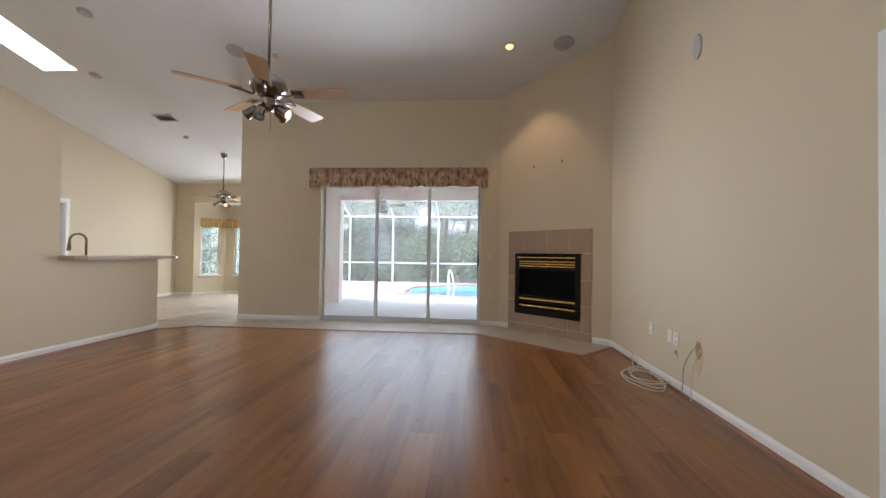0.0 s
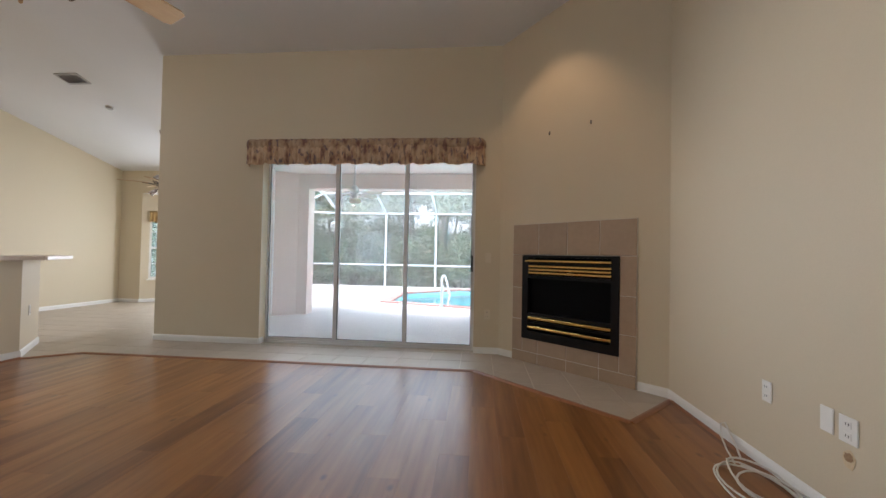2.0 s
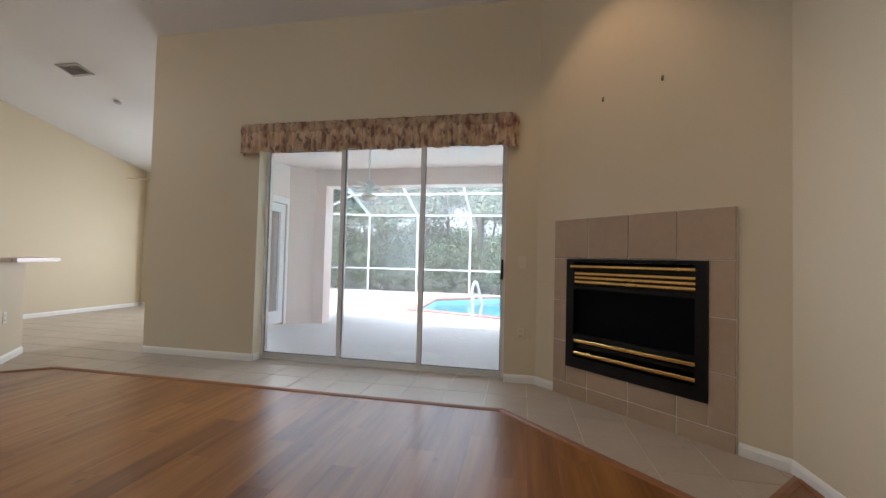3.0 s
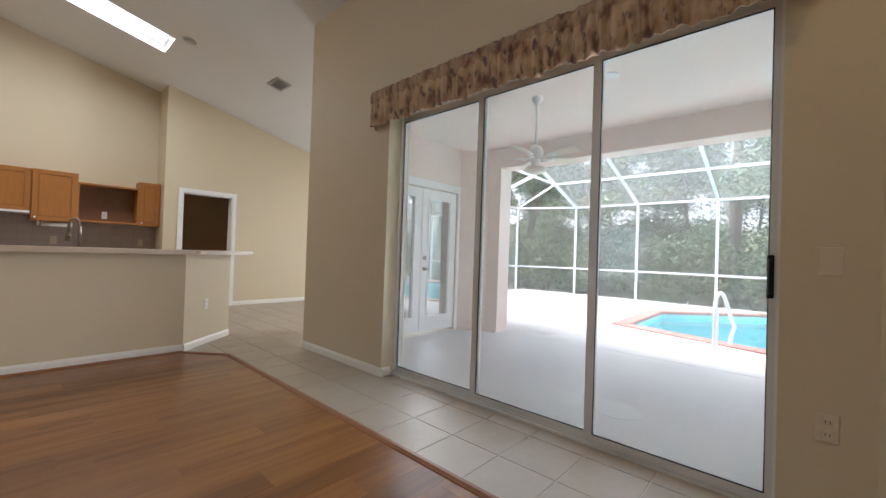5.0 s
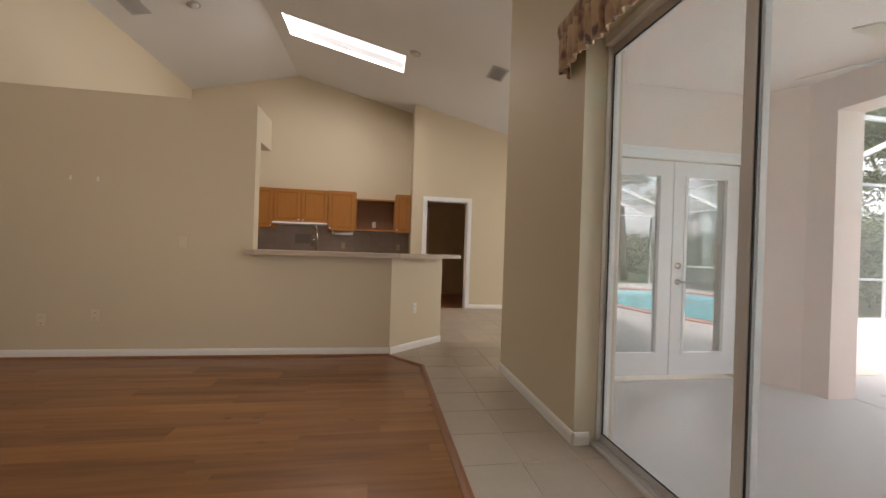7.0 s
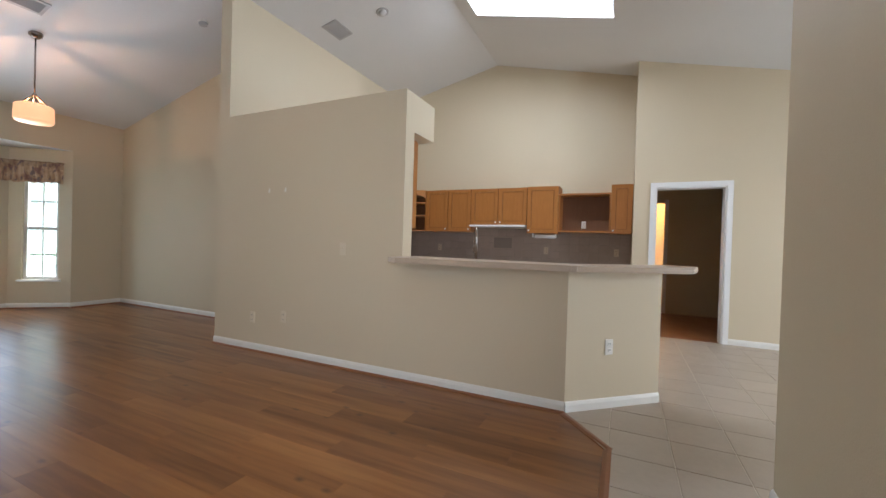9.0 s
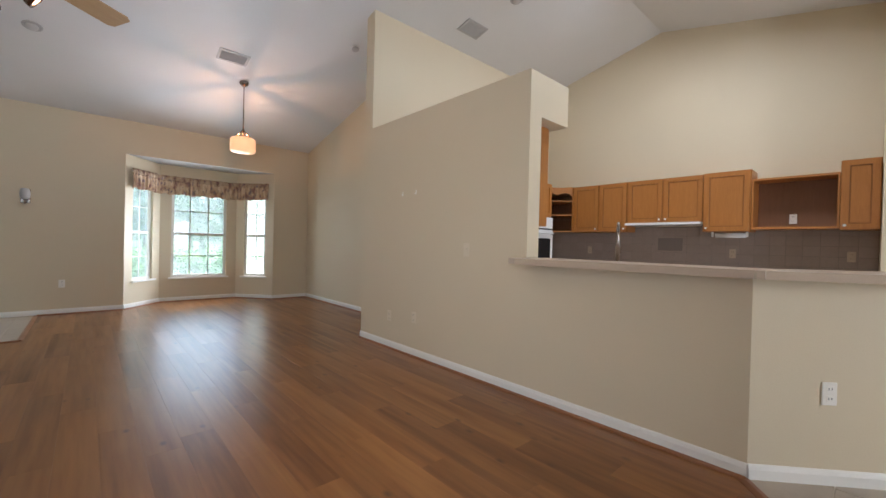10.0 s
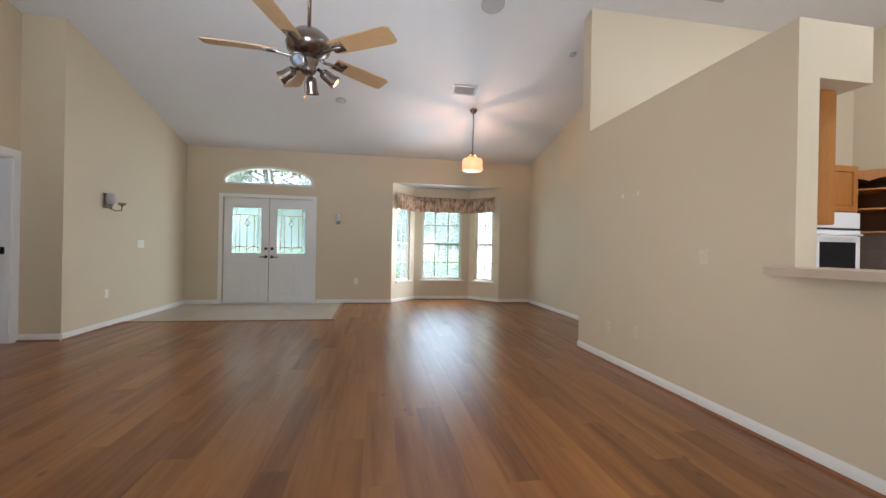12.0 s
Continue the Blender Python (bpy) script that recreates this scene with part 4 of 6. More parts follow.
for z in (0.50, 0.40):
    part("louvre", soft_box(0.445, 1.365, -0.05, -0.02, z - 0.013, z + 0.013, 0.005, 2), BRASS, fire, "polished brass louvre")
for z in (1.09, 1.045, 1.01, 0.975, 0.45):
    part("louvre", box_bm(0.43, 1.355, 0.0, 0.012, z - 0.012, z + 0.012), BLACK, fire, "black steel louvre")
for s, z in ((0.66, 2.489), (1.126, 2.496)):
    hk = thing("wall_hook", "small pale picture hook above the fireplace", "hook", FIRE @ pose(s, 0, z), "picture hooks")
    part("plate", soft_box(-0.008, 0.008, -0.006, 0.0, -0.02, 0.02, 0.002, 1), NICKEL, hk)
    part("prong", tube(bmesh.new(), [(0, -0.005, -0.012), (0, -0.018, -0.016), (0, -0.02, -0.004)], 0.003, 6), NICKEL, hk)


# ---- ceiling fans ----
def ceiling_fan(m, rod_top, angle, body, blade, spots, label, group="", tilt=0.0, radius=0.66, slim=1.0):
    """A five-blade fan whose blades turn about the origin, on a rod up to the ceiling."""
    fan = thing("ceiling_fan", label, "ceiling fan", m, group)
    part("canopy", lathe(bmesh.new(), [(0.0, rod_top - 0.10), (0.02, rod_top - 0.10), (0.05, rod_top - 0.07), (0.068, rod_top - 0.02), (0.07, rod_top + 0.02)], 20), body, fan)
    part("rod", tube(bmesh.new(), [(0, 0, 0.15), (0, 0, rod_top - 0.05)], 0.013, 10), body, fan)
    part("motor", lathe(bmesh.new(), [(r * slim, z) for r, z in ((0.0, 0.17), (0.03, 0.17), (0.09, 0.155), (0.135, 0.115), (0.15, 0.07), (0.14, 0.03), (0.10, 0.0), (0.06, -0.02), (0.0, -0.021))], 28), body, fan)
    part("fitter", lathe(bmesh.new(), [(0.0, -0.015), (0.06, -0.02), (0.065, -0.045), (0.05, -0.07), (0.055, -0.10), (0.04, -0.13), (0.0, -0.135)], 22), body, fan)
    bm = bmesh.new()
    outline = [(0.20, -0.055), (0.34, -0.066), (radius - 0.03, -0.072), (radius, -0.055), (radius, 0.055), (radius - 0.03, 0.072), (0.34, 0.066), (0.20, 0.055)]
    prism(bm, outline, -0.004, 0.004)
    blade_mesh = mesh_of("blade", bm, blade)
    bm = bmesh.new()
    tube(bm, [(0.07, 0, -0.01), (0.13, 0, -0.025), (0.20, 0, -0.012), (0.27, 0, -0.010)], 0.011, 8)
    quad_box(bm, 0.20, 0.29, -0.04, 0.04, -0.011, -0.0045)
    iron_mesh = mesh_of("blade_iron", bm, body)
    for k in range(5):
        r = pose(0, 0, 0.015, 0, tilt, angle + 72 * k)
        b = new("blade", blade_mesh)
        b.parent, b.matrix_local = fan, r @ pose(0, 0, 0, -13, 0, 0)
        i = new("blade_iron", iron_mesh)
        i.parent, i.matrix_local = fan, r @ pose(0, 0, 0, -13, 0, 0)
    for a, down, lit in spots:
        head = pose(0, 0, -0.085, 0, 0, a) @ pose(0.06, 0, 0) @ pose(0, 0, 0, 0, 90 + down, 0)
        bm = lathe(bmesh.new(), [(0.0, 0.0), (0.012, 0.0), (0.012, 0.03), (0.032, 0.04), (0.038, 0.07), (0.038, 0.11), (0.046, 0.135), (0.046, 0.15), (0.036, 0.15), (0.034, 0.14), (0.0, 0.139)], 18, head)
        spot = part("spot_head", bm, body, fan)
        part("lens", lathe(bmesh.new(), [(0.0, 0.141), (0.033, 0.141), (0.028, 0.149), (0.0, 0.153)], 16, head), BULB if lit else LENS, spot, "glowing warm bulb" if lit else "unlit blue-grey lens")
    bm = tube(bmesh.new(), [(0.02, 0, -0.13), (0.022, 0.004, -0.22), (0.022, 0.003, -0.27)], 0.0018, 5)
    chain = part("pull_chain", bm, NICKEL, fan)
    part("pull_knob", lathe(bmesh.new(), [(0.0, -0.30), (0.007, -0.295), (0.008, -0.28), (0.004, -0.268), (0.0, -0.267)], 10, pose(0.022, 0.003, 0)), BLADE, chain)
    return fan


FAN = (-1.70, 3.10, 2.43)
ceiling_fan(pose(*FAN), roof(0, FAN[1]) - FAN[2], 3, NICKEL, BLADE, [(185, 34, True), (355, 34, True), (80, 15, False), (265, 66, False)], "brushed nickel ceiling fan with maple blades and four spotlights")
for a in (185, 355):
    s = pose(*FAN) @ pose(0, 0, -0.085, 0, 0, a) @ pose(0.06, 0, 0) @ pose(0, 0, 0, 0, 124, 0)
    e = s @ Vector((0, 0, 0.165))
    lamp("fan_spot_lamp", "SPOT", 3, (1.0, 0.72, 0.45), look(e, s @ Vector((0, 0, 1))), radius=0.03, cone=110)

NF = (-5.46, 8.18)
ceiling_fan(pose(NF[0], NF[1], 2.33), roof(0, NF[1]) - 2.33, 5, NICKEL, BLADE, [(200, 40, False), (320, 40, True), (80, 40, False)], "nickel ceiling fan on a long rod in the nook", radius=0.62)

# ---- pendant ----
pend = thing("pendant_lamp", "lit amber glass drum pendant on a nickel rod", "pendant lamp", pose(-3.715, -0.37, 2.51))
ptop = roof(0, -0.37) - 2.51
part("canopy", lathe(bmesh.new(), [(0.0, ptop - 0.05), (0.03, ptop - 0.05), (0.06, ptop - 0.02), (0.065, ptop + 0.02)], 18), NICKEL, pend)
part("rod", tube(bmesh.new(), [(0, 0, 0.22), (0, 0, ptop - 0.03)], 0.008, 8), NICKEL, pend)
part("cap", lathe(bmesh.new(), [(0.0, 0.24), (0.012, 0.24), (0.022, 0.22), (0.024, 0.205), (0.0, 0.20)], 18), NICKEL, pend)
AMBER = glow("amber_glass", (1.0, 0.50, 0.24), 0.11)
bm = bmesh.new()
lathe(bm, [(0.10, 0.115), (0.15, 0.10), (0.165, 0.085), (0.168, -0.065), (0.155, -0.09), (0.05, -0.10)], 32)
part("shade", bm, AMBER, pend, "amber crackle glass drum shade")
for k in range(6):
    a = radians(20 + 60 * k)
    part("strap", tube(bmesh.new(), [(0.018 * math.cos(a), 0.018 * math.sin(a), 0.205), (0.06 * math.cos(a), 0.06 * math.sin(a), 0.165), (0.115 * math.cos(a), 0.115 * math.sin(a), 0.11)], 0.008, 6), NICKEL, pend)
lamp("pendant_light", "POINT", 1.8, (1.0, 0.50, 0.24), pose(-3.715, -0.37, 2.64), radius=0.004)


# ---- small ceiling things ----
def on_ceiling(x, y, spin=0):
    """A pose on the sloped ceiling, z pointing down out of it."""
    s = math.degrees(math.atan(SLOPE)) * (-1 if y > RIDGE_Y else 1)
    return Matrix.Translation((x, y, roof(x, y))) @ pose(0, 0, 0, s, 0, spin) @ pose(0, 0, 0, 180, 0, 0)


def vent(x, y, spin):
    ob = thing("ceiling_vent", "white metal louvred air vent in the ceiling", "air vent", on_ceiling(x, y, spin), "ceiling vents")
    bm = bmesh.new()
    for x0, x1, y0, y1 in ((-0.18, 0.18, -0.115, -0.085), (-0.18, 0.18, 0.085, 0.115), (-0.18, -0.15, -0.085, 0.085), (0.15, 0.18, -0.085, 0.085)):
        quad_box(bm, x0, x1, y0, y1, 0.0, 0.012)
    part("frame", bm, VENT, ob)
    part("backing", box_bm(-0.15, 0.15, -0.085, 0.085, 0.0005, 0.002), VENTBACK, ob)
    for k in range(7):
        y0 = -0.072 + 0.024 * k
        part("slat", quad_box(bmesh.new(), -0.15, 0.15, -0.009, 0.009, -0.0008, 0.0008, pose(0, y0, 0.008, 35)), VENT, ob)


for v in ((-5.69, 6.79, 0), (-3.45, 0.12, 0), (-5.80, 2.16, 0)):
    vent(*v)


def recessed(x, y, lit=False):
    ob = thing("recessed_light", ("lit" if lit else "unlit") + " recessed ceiling light with a pale trim ring", "ceiling light", on_ceiling(x, y), "recessed lights")
    part("trim_ring", lathe(bmesh.new(), [(0.05, 0.0), (0.085, 0.0), (0.082, 0.007), (0.06, 0.010), (0.052, 0.004)], 24), VENT, ob)
    part("eyeball", lathe(bmesh.new(), [(0.0, 0.002), (0.055, 0.002), (0.05, 0.02), (0.035, 0.035), (0.0, 0.036)], 20, pose(0, 0, 0, 14)), CAN if lit else GREYP, ob, "glowing warm bulb" if lit else "grey eyeball")


for x, y, lit in ((0.462, 5.275, True), (-4.917, 4.538, False), (-5.92, 5.66, False), (-1.6, -0.39, False), (-5.9, 2.8, False)):
    recessed(x, y, lit)
lamp("recessed_lamp", "SPOT", 4, (1.0, 0.66, 0.38), look((0.462, 5.275, roof(0, 5.275) - 0.06), (0.9, 5.75, 1.9)), radius=0.04, cone=75)


def speaker(x, y):
    ob = thing("ceiling_speaker", "round pale grey speaker grille in the ceiling", "speaker", on_ceiling(x, y), "ceiling speakers")
    part("ring", lathe(bmesh.new(), [(0.115, 0.0), (0.135, 0.0), (0.133, 0.006), (0.117, 0.008)], 32), VENT, ob)
    part("grille", lathe(bmesh.new(), [(0.0, 0.004), (0.08, 0.005), (0.116, 0.003), (0.116, 0.0)], 32), GREYP, ob)


for p in ((-3.353, 5.231), (1.172, 5.249), (-3.42, 1.64)):
    speaker(*p)
for x, y in ((-5.79, 7.46), (-4.69, 1.065), (-2.83, 5.32)):
    ob = thing("smoke_detector", "small white round smoke detector on the ceiling", "smoke detector", on_ceiling(x, y), "smoke detectors")
    part("base", lathe(bmesh.new(), [(0.0, 0.0), (0.055, 0.0), (0.055, 0.012), (0.0, 0.0125)], 20), TRIM, ob)
    part("cover", lathe(bmesh.new(), [(0.05, 0.012), (0.046, 0.03), (0.03, 0.036), (0.0, 0.0365)], 20), VENT, ob)
# speaker high on the east wall
ob = thing("wall_speaker", "pale grey oval speaker grille high on the wall", "speaker", pose(EAST, 3.25, 2.83, 0, -90, 0))
part("ring", lathe(bmesh.new(), [(0.085, 0.0), (0.10, 0.0), (0.098, 0.008), (0.087, 0.01)], 28, pose(0, 0, 0) @ Matrix.Diagonal((1.0, 0.6, 1, 1))), VENT, ob)
part("grille", lathe(bmesh.new(), [(0.0, 0.005), (0.086, 0.004), (0.086, 0.0)], 28, Matrix.Diagonal((1.0, 0.6, 1, 1))), GREYP, ob)

# ---- skylight ----
sk = tagged(thing("window_1", "long white skylight in the sloped ceiling", "skylight", pose(0, 0, 0)), kind="structure")
bm = bmesh.new()
vs = [bm.verts.new((x, y, roof(0, y) + 0.16 + h)) for x, y, h in ((SKY_X0, SKY_Y0, 0), (SKY_X1, SKY_Y0, 0), (SKY_X1, SKY_Y1, 0), (SKY_X0, SKY_Y1, 0))]
ws = [bm.verts.new(v.co + Vector((0, 0, 0.05))) for v in vs]
bm.faces.new(vs)
bm.faces.new(ws)
for i in range(4):
    bm.faces.new((vs[i], vs[(i + 1) % 4], ws[(i + 1) % 4], ws[i]))
# the dome glows by itself in place of sky light coming through
part("dome", bm, glow("sky_glow_dome", (0.88, 0.95, 1.0), 0.2), sk, "white skylight dome that glows in place of the sky")
# added area lamps that stand in for daylight at skylight and nook window
lamp("skylight_daylight", "AREA", 8, (0.92, 0.97, 1.0), look((-6.37, 4.68, roof(0, 4.68) + 0.06), (-6.37, 4.68 - 0.235, roof(0, 4.68) - 0.94)), size=0.55, size_y=1.74)
lamp("nook_daylight", "AREA", 14, (0.92, 0.97, 1.0), look((-5.3, 10.2, 1.3), (-5.3, 8.0, 1.1)), size=0.9, size_y=1.3)


# ---- kitchen ----
bar = thing("breakfast_bar", "beige laminate breakfast bar top with an angled end", "countertop", pose(0, 0, 1.025))
bm = prism(bmesh.new(), [(-4.30, 4.09), (-4.36, 5.46), (-4.72, 5.46), (-4.80, 4.01), (-4.715, 4.01), (-4.552, 4.01), (-4.552, 3.99), (-4.36, 3.99)], 0.001, 0.042)
part("top", bm, LAMINATE, bar)
bm = prism(bmesh.new(), [(-4.352, 5.42), (-4.90, 6.19), (-5.30, 6.27), (-5.42, 6.05), (-4.78, 5.40)], 0.0012, 0.04)
part("top", bm, LAMINATE, bar)
ct = thing("kitchen_counter", "beige laminate kitchen counter behind the bar with a sink", "countertop", pose(0, 0, 0))
part("worktop", box_bm(-5.33, BAR - 0.151, 1.76, BAR_END, 0.87, 0.91), LAMINATE, ct)
part("base_cabinet", box_bm(-5.30, BAR - 0.151, 1.76, BAR_END, 0.0, 0.87), OAK, ct)
ct2 = thing("kitchen_counter", "beige laminate kitchen counter below the backsplash", "countertop", pose(0, 0, 0))
part("worktop", box_bm(KITCHEN, -7.65, 1.76, 5.82, 0.87, 0.91), LAMINATE, ct2)
part("base_cabinet", box_bm(KITCHEN, -7.68, 1.76, 5.82, 0.0, 0.87), OAK, ct2)
fc = thing("faucet", "tall brushed steel gooseneck kitchen faucet behind the bar", "faucet", pose(-4.84, 4.575, 0.911, 0, 0, -67))
part("base", lathe(bmesh.new(), [(0, 0), (0.03, 0), (0.03, 0.01), (0.02, 0.04), (0.017, 0.10), (0, 0.101)], 16), NICKEL, fc)
part("spout", tube(bmesh.new(), [(0, 0, 0.08), (0, 0, 0.34)] + [(0.0, -0.085 + 0.085 * math.cos(radians(a)), 0.34 + 0.085 * math.sin(radians(a))) for a in range(15, 181, 15)] + [(0, -0.17, 0.30)], 0.013, 10), NICKEL, fc)
part("spray_head", tube(bmesh.new(), [(0, -0.17, 0.31), (0.0, -0.172, 0.27), (0, -0.176, 0.21)], 0.018, 10, 1.2), NICKEL, fc)
part("lever", tube(bmesh.new(), [(-0.02, 0, 0.07), (-0.06, 0, 0.09), (-0.10, 0, 0.12)], 0.007), NICKEL, fc)


def upper_cabinet(y0, y1, z0, z1, doors, depth=0.325, x=KITCHEN, hinge=1):
    ob = thing("upper_cabinet", "honey oak wall cabinet with recessed panel doors", "cabinet", pose(x, y0, z0), "kitchen wall cabinets")
    w, h = y1 - y0, z1 - z0
    part("body", box_bm(0.0, depth - 0.02, 0.001, w - 0.001, 0, h), OAK, ob)
    for k in range(doors):
        a, b = w * k / doors + 0.011, w * (k + 1) / doors - 0.011
        bm = bmesh.new()
        for u0, u1, v0, v1 in ((a, a + 0.055, 0.006, h - 0.006), (b - 0.055, b, 0.006, h - 0.006), (a + 0.055, b - 0.055, 0.006, 0.061), (a + 0.055, b - 0.055, h - 0.061, h - 0.006)):
            quad_box(bm, depth - 0.019, depth, u0, u1, v0, v1)
        d = part("door", bm, OAK, ob)
        part("panel", soft_box(depth - 0.0198, depth - 0.011, a + 0.063, b - 0.063, 0.069, h - 0.069, 0.005, 1), OAK, d)
        # strips round the panel that carry the groove's shade as darker colour
        bm = bmesh.new()
        for u0, u1, v0, v1 in ((a + 0.055, a + 0.066, 0.061, h - 0.061), (b - 0.066, b - 0.055, 0.061, h - 0.061), (a + 0.066, b - 0.066, 0.061, 0.072), (a + 0.066, b - 0.066, h - 0.072, h - 0.061)):
            quad_box(bm, depth - 0.0196, depth - 0.013, u0, u1, v0, v1)
        part("groove_shade", bm, GROOVESHADE, d, "groove shade put into a darker oak strip")
        ky = (b - 0.028) if (k == 0 if doors == 2 else hinge > 0) else (a + 0.028)
        part("knob", lathe(bmesh.new(), [(0, 0), (0.008, 0), (0.007, 0.012), (0.015, 0.02), (0.012, 0.028), (0, 0.03)], 12, pose(depth, ky, 0.045, 0, 90)), APPL, d, "white ceramic knob")
    return ob


upper_cabinet(2.45, 2.885, 1.415, 2.146, 1)
upper_cabinet(2.885, 3.32, 1.415, 2.146, 1)
upper_cabinet(3.32, 4.29, 1.535, 2.146, 2)
upper_cabinet(4.29, 4.78, 1.405, 2.15, 1, 0.35, hinge=-1)
upper_cabinet(5.53, 5.825, 1.415, 2.146, 1, hinge=-1)
mc = thing("open_shelf_unit", "open oak microwave shelf between wall cabinets", "shelf", pose(KITCHEN, 4.78, 1.43))
for a in ((0, 0.31, 0.002, 0.02, 0, 0.60), (0, 0.31, 0.73, 0.748, 0, 0.60)):
    part("side", box_bm(*a), OAK, mc)
part("back", box_bm(0, 0.012, 0.02, 0.73, 0.025, 0.575), OAKIN, mc)
part("bottom", box_bm(0, 0.325, 0.02, 0.73, 0, 0.025), OAK, mc)
part("top", box_bm(0, 0.31, 0.02, 0.73, 0.575, 0.60), OAK, mc)
cn = thing("corner_shelf", "open oak corner cabinet with shaped valance and shelves", "shelf", pose(KITCHEN, 1.76, 1.415))
part("side", box_bm(0, 0.32, 0.668, 0.688, 0, 0.73), OAK, cn)
part("back", box_bm(0, 0.012, 0.0, 0.668, 0, 0.73), OAKIN, cn)
for z in (0.0, 0.27, 0.50):
    part("shelf_board", prism(bmesh.new(), [(0.012, 0.002), (0.62, 0.002), (0.62, 0.30), (0.32, 0.668), (0.012, 0.668)], z, z + 0.018), OAK, cn)
part("top_valance", prism(bmesh.new(), [(0.012, 0.002), (0.63, 0.002), (0.63, 0.30), (0.325, 0.668), (0.012, 0.668)], 0.65, 0.73), OAK, cn)
bm = bmesh.new()
ends = [Vector((0.632, 0.30, 0)), Vector((0.327, 0.668, 0))]
low = [ends[0].lerp(ends[1], k / 16) + Vector((0, 0, 0.60 + 0.035 * abs(math.sin(math.pi * k / 8)) - 0.02 * (k in (0, 16)))) for k in range(17)]
high = [ends[0].lerp(ends[1], k / 16) + Vector((0, 0, 0.715 + 0.018 * abs(math.cos(math.pi * k / 16)))) for k in range(17)]
off = Vector((0.012, 0.010, 0))
va, vb, vc, vd = ([bm.verts.new(p + o) for p in ps] for ps, o in ((low, off), (high, off), (low, Vector()), (high, Vector())))
for k in range(16):
    for a, b in ((va, vb), (vb, vd), (vd, vc), (vc, va)):
        bm.faces.new((a[k], a[k + 1], b[k + 1], b[k]))
part("carved_apron", bm, OAK, cn, "scalloped oak apron")
hood = thing("range_hood", "slim white range hood under the cabinets", "range hood", pose(KITCHEN, 3.33, 1.50))
part("shell", soft_box(0.0, 0.42, 0.0, 0.95, 0.0, 0.033, 0.008, 2), APPL, hood)
pt = thing("paper_towel_holder", "white paper towel roll holder under a cabinet", "towel holder", pose(KITCHEN + 0.2, 4.36, 1.36))
part("roll", tube(bmesh.new(), [(0, 0.04, 0), (0, 0.36, 0)], 0.03, 14), APPL, pt)
for y in (0.01, 0.37):
    part("bracket", soft_box(-0.015, 0.015, y - 0.012, y + 0.012, -0.02, 0.045, 0.003, 1), APPL, pt)
oc = thing("end_cabinet", "honey oak wall cabinet under the soffit", "cabinet", pose(BAR - 0.151, 2.6, 1.33))
part("body", box_bm(-0.285, 0.0, 0.0, 1.28, 0.0, 0.84), OAK, oc)
part("door", box_bm(-0.305, -0.286, 0.005, 1.275, 0.005, 0.835), OAK, oc)
oven = thing("wall_oven", "white wall oven with a dark glass door", "oven", pose(-7.45, 1.76, 0.0))
part("body", soft_box(0.0, 0.66, 0.0, 0.62, 0.0, 1.62, 0.006, 2), APPL, oven)
dr = part("oven_door", soft_box(0.02, 0.64, 0.62, 0.66, 0.90, 1.42, 0.008, 2), APPL, oven)
part("glass", box_bm(0.09, 0.57, 0.66, 0.663, 0.98, 1.29), DARKGL, dr, "dark glass window")
part("handle", tube(bmesh.new(), [(0.06, 0.66, 1.36), (0.06, 0.70, 1.37), (0.60, 0.70, 1.37), (0.60, 0.66, 1.36)], 0.012), APPL, dr)
part("control_panel", box_bm(0.02, 0.64, 0.62, 0.65, 1.445, 1.61), APPL, oven)
part("gap", box_bm(0.02, 0.64, 0.62, 0.645, 1.424, 1.443), SLOT, oven, "black gap above the door")
ovc = thing("oven_cabinet", "honey oak cabinet above the wall oven", "cabinet", pose(-7.45, 1.76, 1.622))
part("body", box_bm(0.0, 0.66, 0.0, 0.60, 0.0, 0.52), OAK, ovc)
bm = bmesh.new()
for u0, u1, v0, v1 in ((0.012, 0.07, 0.012, 0.508), (0.59, 0.648, 0.012, 0.508), (0.07, 0.59, 0.012, 0.07), (0.07, 0.59, 0.45, 0.508)):
    quad_box(bm, u0, u1, 0.601, 0.62, v0, v1)
dr = part("door", bm, OAK, ovc)
part("panel", soft_box(0.072, 0.588, 0.6005, 0.610, 0.072, 0.448, 0.004, 1), OAK, dr)


# ---- outlets, switches, sconces ----
def plate(m, label, w=0.07, h=0.115, slots=2, toggle=False, group="wall plates", finish=None):
    ob = thing("switch_plate" if toggle else "outlet_plate", label, "switch" if toggle else "outlet", m, group)
    part("cover", soft_box(-w / 2, w / 2, -0.007, 0.0, -h / 2, h / 2, 0.003, 1), finish or PLATE, ob)
    if toggle:
        for k in range(toggle):
            x = (k - (toggle - 1) / 2) * 0.046
            part("toggle", box_bm(x - 0.005, x + 0.005, -0.016, -0.007, -0.002, 0.018), finish or PLATE, ob)
    else:
        for z in (-0.025, 0.025)[:slots]:
            part("socket", soft_box(-0.018, 0.018, -0.0095, -0.006, z - 0.016, z + 0.016, 0.002, 1), finish or PLATE, ob)
            for x in (-0.007, 0.007):
                part("slot", box_bm(x - 0.0015, x + 0.0015, -0.0102, -0.0094, z - 0.005, z + 0.006), SLOT, ob)
    return ob


CREAM = paint("cream_plate", (0.70, 0.61, 0.46), (0.66, 0.57, 0.43), rough=0.4, scale=9, fine=90, bump=0.01)
OUT = "ivory duplex outlet on the cream wall"
SW = "ivory light switch on the cream wall"
plate(pose(BAR, 3.365, 1.11, 0, 0, 90), SW, toggle=1, finish=CREAM)
plate(pose(BAR, 2.195, 0.353, 0, 0, 90), "cream painted duplex outlet on the wall", finish=CREAM)
